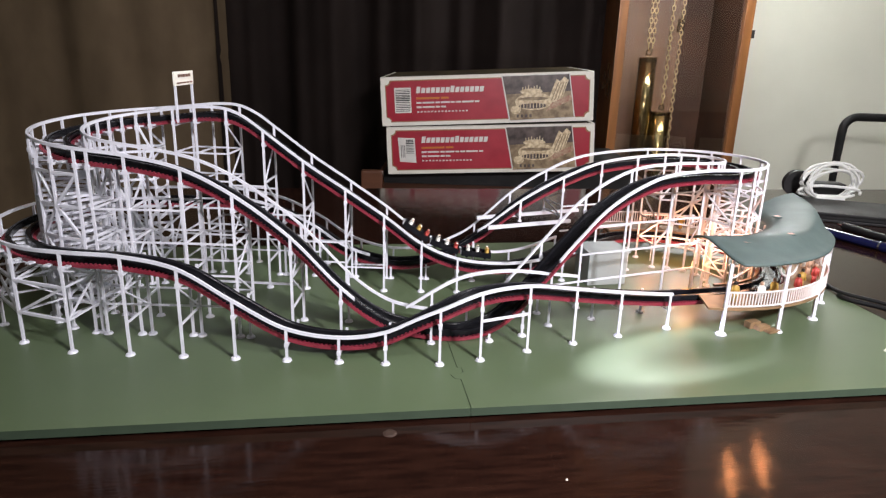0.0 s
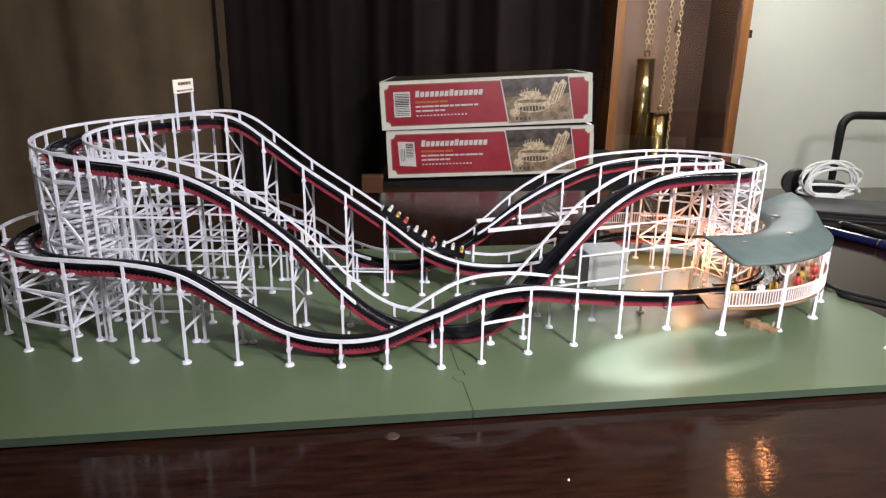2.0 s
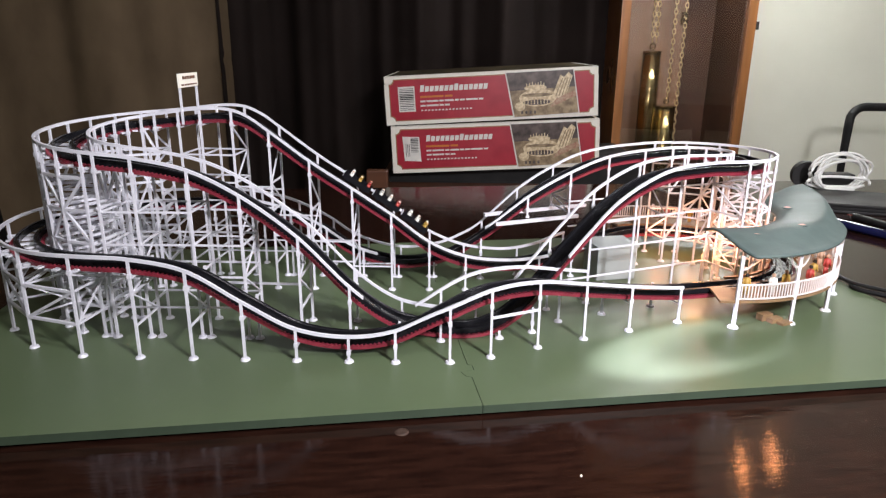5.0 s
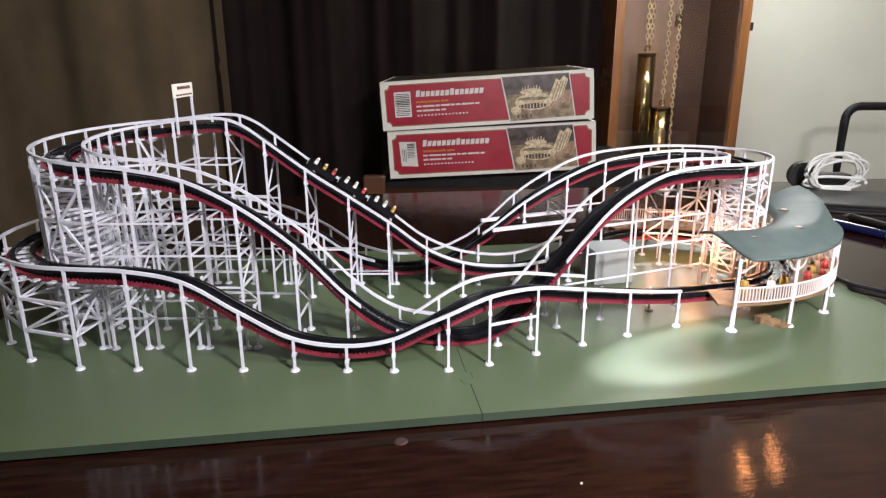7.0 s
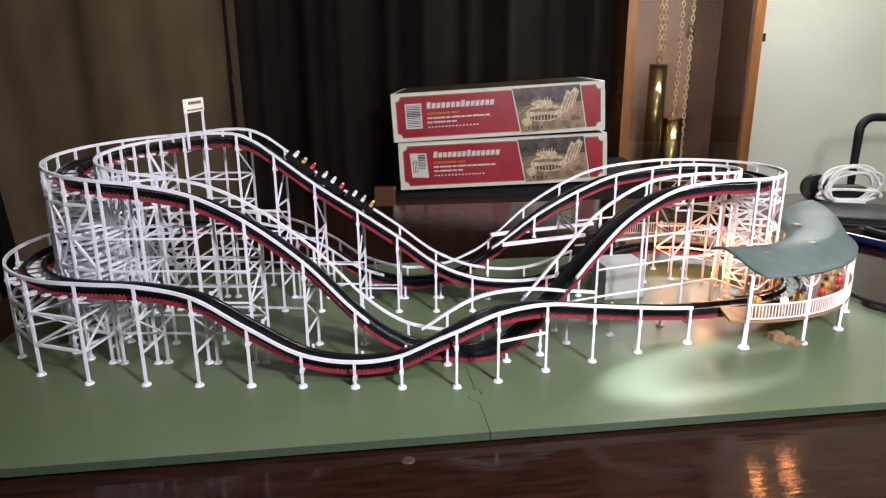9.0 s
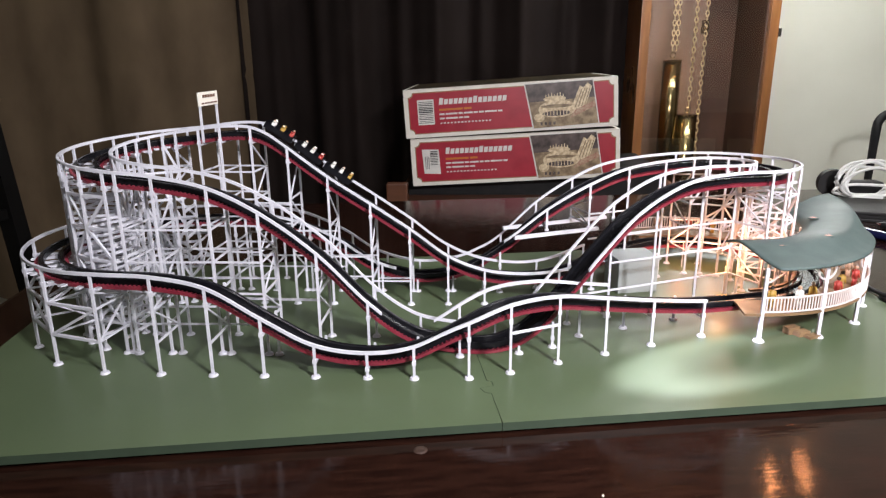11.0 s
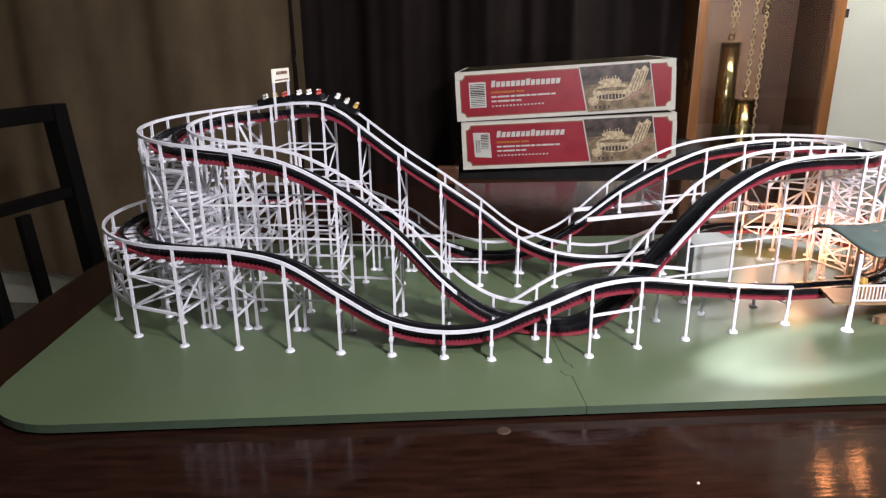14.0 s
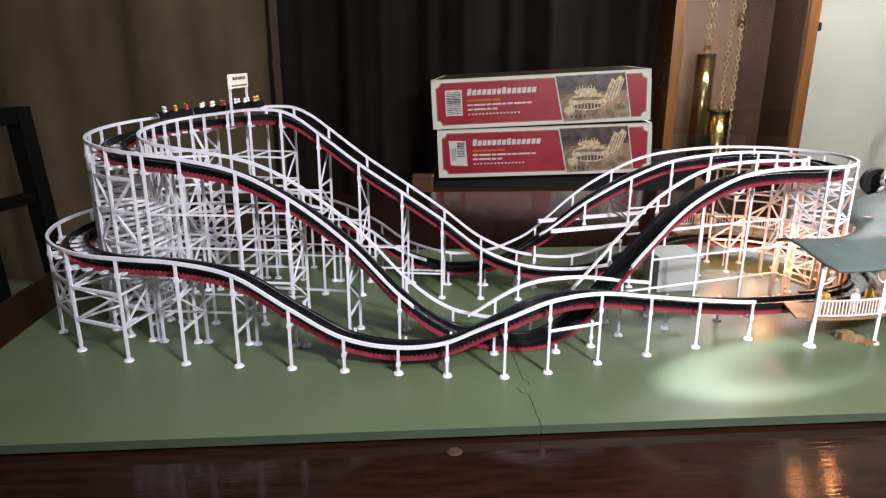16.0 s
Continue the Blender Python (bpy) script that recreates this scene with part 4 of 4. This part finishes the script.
part("puck", rodded((0.612, 1.062, 0.0250), (0.616, 1.078, 0.0250), 0.0215, 24), MATTBLK, coil, "round black charging puck")


def pen(where, length, r, body, label):
    p = thing("pen", label, "pen", where, group="pens on the table")
    part("barrel", rodded((0, 0, r), (length * 0.62, 0, r), r, 16), body, p)
    part("cap", rodded((length * 0.622, 0, r), (length, 0, r), r * 1.12, 16, r * 0.95), body, p)
    part("tip", rodded((-0.010, 0, r), (-0.0002, 0, r), r * 0.25, 12, r * 0.9), STEEL, p, "steel tip")
    part("ring", rodded((length * 0.60, 0, r), (length * 0.615, 0, r), r * 1.06, 16), STEEL, p, "bright steel ring")
    part("clip", boxed((length * 0.66, -0.0013, r * 2.1), (length * 0.96, 0.0013, r * 2.1 + 0.0012)), STEEL, p, "bright steel clip")
    return p


pen(pose(0.514, 0.852, 0, 0, 0, -62), 0.135, 0.0056, NAVY, "navy blue pen with a steel clip lying on the table")
pen(pose(0.566, 0.880, 0, 0, 0, -72), 0.120, 0.0046, MATTBLK, "black pen with a steel clip lying on the table")

# hand truck with a bent tube handle standing behind the table
truck = thing("hand_truck", "black tube-framed hand truck standing by the wall", "hand truck")
loop = [(1.040, 1.75, FLOOR_Z + 0.09), (1.040, 1.75, 0.040)] + [(1.040 + 0.034 * (1 - math.cos(radians(k * 15))), 1.75, 0.044 + 0.034 * math.sin(radians(k * 15))) for k in range(1, 7)]
loop += [(1.36 + 0.034 * math.sin(radians(k * 15)), 1.75, 0.044 + 0.034 * math.cos(radians(k * 15))) for k in range(0, 7)] + [(1.394, 1.75, 0.0), (1.394, 1.75, FLOOR_Z + 0.09)]
part("frame", tube(loop, 0.0105, 12), MATTBLK, truck, "bent black steel tube", smooth=True)
for z in (-0.25, -0.45):
    part("cross_bar", rodded((1.0510, 1.75, z), (1.3835, 1.75, z), 0.008, 10), MATTBLK, truck)
part("toe_plate", boxed((1.05, 1.60, FLOOR_Z + 0.002), (1.39, 1.75, FLOOR_Z + 0.010)), MATTBLK, truck)
for x in (1.02, 1.42):
    part("wheel", rodded((x - 0.015, 1.79, FLOOR_Z + 0.08), (x + 0.015, 1.79, FLOOR_Z + 0.08), 0.08, 24), MATTBLK, truck)

# small things lying about
wire = [(0.392 + 0.007 * math.sin(k * 0.9) + 0.0028 * k, 0.622 - 0.0072 * k, BASE_TOP + 0.0022) for k in range(16)]
tagged(mesh_object("black_wire", tube(wire, 0.0022, 6), MATTBLK, smooth=True), "thin black wire lying on the board's edge", "wire")
wire = [(0.386 + 0.006 * math.sin(k * 0.7 + 1) + 0.0033 * k, 0.626 - 0.0068 * k, BASE_TOP + 0.0062) for k in range(16)]
tagged(mesh_object("black_wire", tube(wire, 0.0018, 6), MATTBLK, smooth=True), "thin black wire lying on another wire", "wire")
scrap = bmesh.new()
q = bmesh.ops.create_icosphere(scrap, subdivisions=2, radius=0.009)
for v in q["verts"]:
    v.co = Vector((v.co.x * 1.3 + 0.381, v.co.y * 0.9 + 0.476, BASE_TOP + 0.0001 + abs(v.co.z) * 0.25 * (0.6 + 0.8 * noise.noise(v.co * 300))))
tagged(mesh_object("plastic_scrap", scrap, INKW), "crumpled pale plastic scrap on the green board", "scrap")
drip = rodded((0.011, 0.356, 0.0), (0.011, 0.356, 0.0007), 0.0042, 20, 0.0030)
DRIP = mat("dried_drip_film", (0.060, 0.036, 0.028), 0.35, colour2=(0.040, 0.024, 0.019), scale=300)
tagged(mesh_object("dried_drip", drip, DRIP), "dried brown drip on the dark table", "drip")
rnd = random.Random(21)
for k in range(9):
    x, y = rnd.uniform(0.05, 0.40), rnd.uniform(0.26, 0.345)
    tagged(mesh_object("crumb", rodded((x, y, 0.0), (x, y, 0.0009), rnd.uniform(0.0004, 0.0009), 7, 0.0003), CREAM), "tiny pale crumb on the dark table", "crumb", "crumbs on the table")

# ---------------------------------------------------------------- lamps out of sight, some of them added
FILL_GLOW = glow("added_fill_glow", (0.95, 1.0, 1.0), 34.0)
WARMGLASS = glow("lit_warm_bulb_glass", (1.0, 0.36, 0.13), 110.0)
x, y, z = CEILING_LAMP
cl = thing("ceiling_lamp", "round white ceiling lamp, lit", "lamp")
part("mount", rodded((x, y, z), (x, y, 1.75), 0.05, 20), WHITE, cl)
part("dish", rodded((x, y, z - 0.012), (x, y, z), 0.16, 28, 0.19), WHITE, cl)
pl = thing("pendant_lamp", "unseen hanging lamp: added glowing bowl and two warm bulbs mirrored in the table", "lamp")
PX, PY = 0.76, 1.75
part("stem", rodded((PX, PY, 0.69), (PX, PY, 1.75), 0.006, 10), BRASS, pl)
# glowing bowl added out of view to brighten wall, clock and boxes
bm = bmesh.new()
q = bmesh.ops.create_uvsphere(bm, u_segments=24, v_segments=14, radius=0.1)
bmesh.ops.transform(bm, matrix=Matrix.Translation((PX, PY, 0.63)) @ Matrix.Diagonal((3.0, 0.6, 0.62, 1)), verts=q["verts"])
part("bowl", bm, FILL_GLOW, pl, "unseen glowing bowl added to brighten the wall and clock", smooth=True)
for dx, bz in ((-0.045, 0.995), (0.040, 0.955)):
    bm = bmesh.new()
    q = bmesh.ops.create_uvsphere(bm, u_segments=16, v_segments=10, radius=0.011)
    bmesh.ops.transform(bm, matrix=Matrix.Translation((PX + 0.20 + dx, PY, bz)) @ Matrix.Diagonal((1, 1, 1.8, 1)), verts=q["verts"])
    part("bulb", bm, WARMGLASS, pl, "lit warm bulb", smooth=True)
    part("arm", stick((PX, PY, 1.10), (PX + 0.20 + dx, PY, bz + 0.023), 0.006), BRASS, pl)
# pole and plate are added to carry the unseen light
fl = thing("unseen_lamp", "unseen lamp behind the viewer, on an added stand", "lamp")
x, y, z = UNSEEN_LAMP
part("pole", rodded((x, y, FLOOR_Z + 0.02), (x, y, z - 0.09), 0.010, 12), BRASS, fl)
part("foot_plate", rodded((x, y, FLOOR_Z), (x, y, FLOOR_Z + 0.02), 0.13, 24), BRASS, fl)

# unseen spot added beside the table to throw a ring of light on the board
POOL_SOURCE, AIM, DIM = Vector((-0.50, 0.095, 0.40)), Vector((0.207, 0.459, BASE_TOP)), Vector((0.246, 0.468, BASE_TOP))
tl = lamp("pool_light", "SPOT", tuple(POOL_SOURCE), tuple(AIM), 330.0, (0.94, 0.84, 1.22), radius=0.0017)
tl.data.spot_size, tl.data.spot_blend = radians(5.8), 0.72
torch = thing("torch", "unseen spot added to throw a pool of light on the board", "torch")
td = (AIM - POOL_SOURCE).normalized()
part("barrel", rodded(POOL_SOURCE - td * 0.10, POOL_SOURCE - td * 0.004, 0.011, 20), MATTBLK, torch)
part("stand", rodded(POOL_SOURCE - td * 0.06 - RISE * 0.012, (POOL_SOURCE.x - td.x * 0.06, POOL_SOURCE.y - td.y * 0.06, FLOOR_Z), 0.005, 12), MATTBLK, torch)
# small ball added in the beam to shade the ring's middle
beam_blocker = POOL_SOURCE + (DIM - POOL_SOURCE).normalized() * 0.10
bm = bmesh.new()
q = bmesh.ops.create_uvsphere(bm, u_segments=16, v_segments=10, radius=0.0031)
bmesh.ops.translate(bm, vec=beam_blocker, verts=q["verts"])
part("beam_blocker", bm, MATTBLK, torch, smooth=True)
part("blocker_wire", rodded(beam_blocker + RISE * 0.0018 + td * 0.001, POOL_SOURCE - td * 0.01 + RISE * 0.011, 0.0004, 6), STEEL, torch)

# ---------------------------------------------------------------- train
CAR, GAP = 0.0265, 0.0035
CLOTH = [(D_WHITE, D_YELLOW, D_RED), (D_WHITE, D_WHITE, D_RED), (D_WHITE, D_WHITE, D_YELLOW)]
DARKHAIR = D_DARK
SKIN = D_TAN


def doll(parent, x, y, z, cloth, hair):
    """A tiny seated painted figure: one plain shape."""
    bm = bmesh.new()
    rod(bm, (x, y, z), (x, y, z + 0.0044), 0.0017, 8, 0.0014)
    r = bmesh.ops.create_uvsphere(bm, u_segments=8, v_segments=6, radius=0.0014)
    bmesh.ops.translate(bm, vec=(x, y, z + 0.0057), verts=r["verts"])
    for f in bm.faces:
        f.material_index = 1 if f.calc_center_median().z > z + 0.0062 else 0
    return part("doll", bm, [cloth, hair], parent, smooth=True)


def car(n):
    """A black coaster car, nose along +x, with three seat rows."""
    c = thing("train_car", "black model coaster car carrying tiny painted dolls on the lift hill", "train car", group="coaster train")
    h, w = CAR / 2, 0.0062
    bm = bmesh.new()
    box(bm, (-h, -w, 0.0012), (h, w, 0.0022))
    box(bm, (-h, -w, 0.0022), (h, -w + 0.0008, 0.0062))
    box(bm, (-h, w - 0.0008, 0.0022), (h, w, 0.0062))
    box(bm, (h - 0.0012, -w + 0.0008, 0.0022), (h, w - 0.0008, 0.0068))
    part("body", bm, BLACK, c)
    part("front_panel", boxed((h + 0.0001, -w + 0.0012, 0.0024), (h + 0.0006, w - 0.0012, 0.0056)), WHITE, c, "white front panel")
    for r in range(3):
        x = h - 0.0058 - r * 0.0086
        part("seat", boxed((x - 0.0034, -w + 0.001, 0.0023), (x - 0.0024, w - 0.001, 0.0068)), BLACK, c)
        for j, y in enumerate((-0.0028, 0.0028)):
            doll(c, x, y, 0.0036, CLOTH[n][r], (D_WHITE, SKIN, DARKHAIR)[(n + 2 * r + j) % 3])
    for x in (-h + 0.005, h - 0.005):
        for y in (-0.0058, 0.0058):
            part("wheel", rodded((x, y - 0.0008, 0.0012), (x, y + 0.0008, 0.0012), 0.0012, 10), BLACK, c)
    return c


TRAIN = [car(n) for n in range(3)]

# nose of the train along the lift, by time


def s_at_x(x):
    """Arc length on the lift run or the high turn where the track passes x, before the turn's far end."""
    for k in range(600):
        s = 0.15 + k * 0.0008
        if at(s).x <= x:
            return s
    return 0.5


NOSE_T = [0.0, 1.5, 3.5, 7.0, 8.5, 11.0, 12.5, 14.5, 16.0]
NOSE_S = [s_at_x(x) for x in (0.001, -0.0145, -0.038, -0.085, -0.104, -0.138, -0.171, -0.217, -0.250)]


def nose(t):
    """Arc length of the train's nose: it climbs steadily and runs a little quicker past the crest."""
    return sum(float(np.interp(t + d, NOSE_T, NOSE_S)) for d in (-0.6, -0.3, 0.0, 0.3, 0.6)) / 5


def car_pose(s):
    p, t, side = frame_at(s, 0.010)
    up = side.cross(t).normalized()
    m = Matrix((t, up.cross(t), up)).transposed().to_4x4()
    p = p + RISE * (DECK + 0.0050)
    m.translation = p
    return m


def motions():
    for n, c in enumerate(TRAIN):
        walk(c, [(k * 0.5, car_pose(nose(k * 0.5) - CAR / 2 - n * (CAR + GAP))) for k in range(33)])


motions()
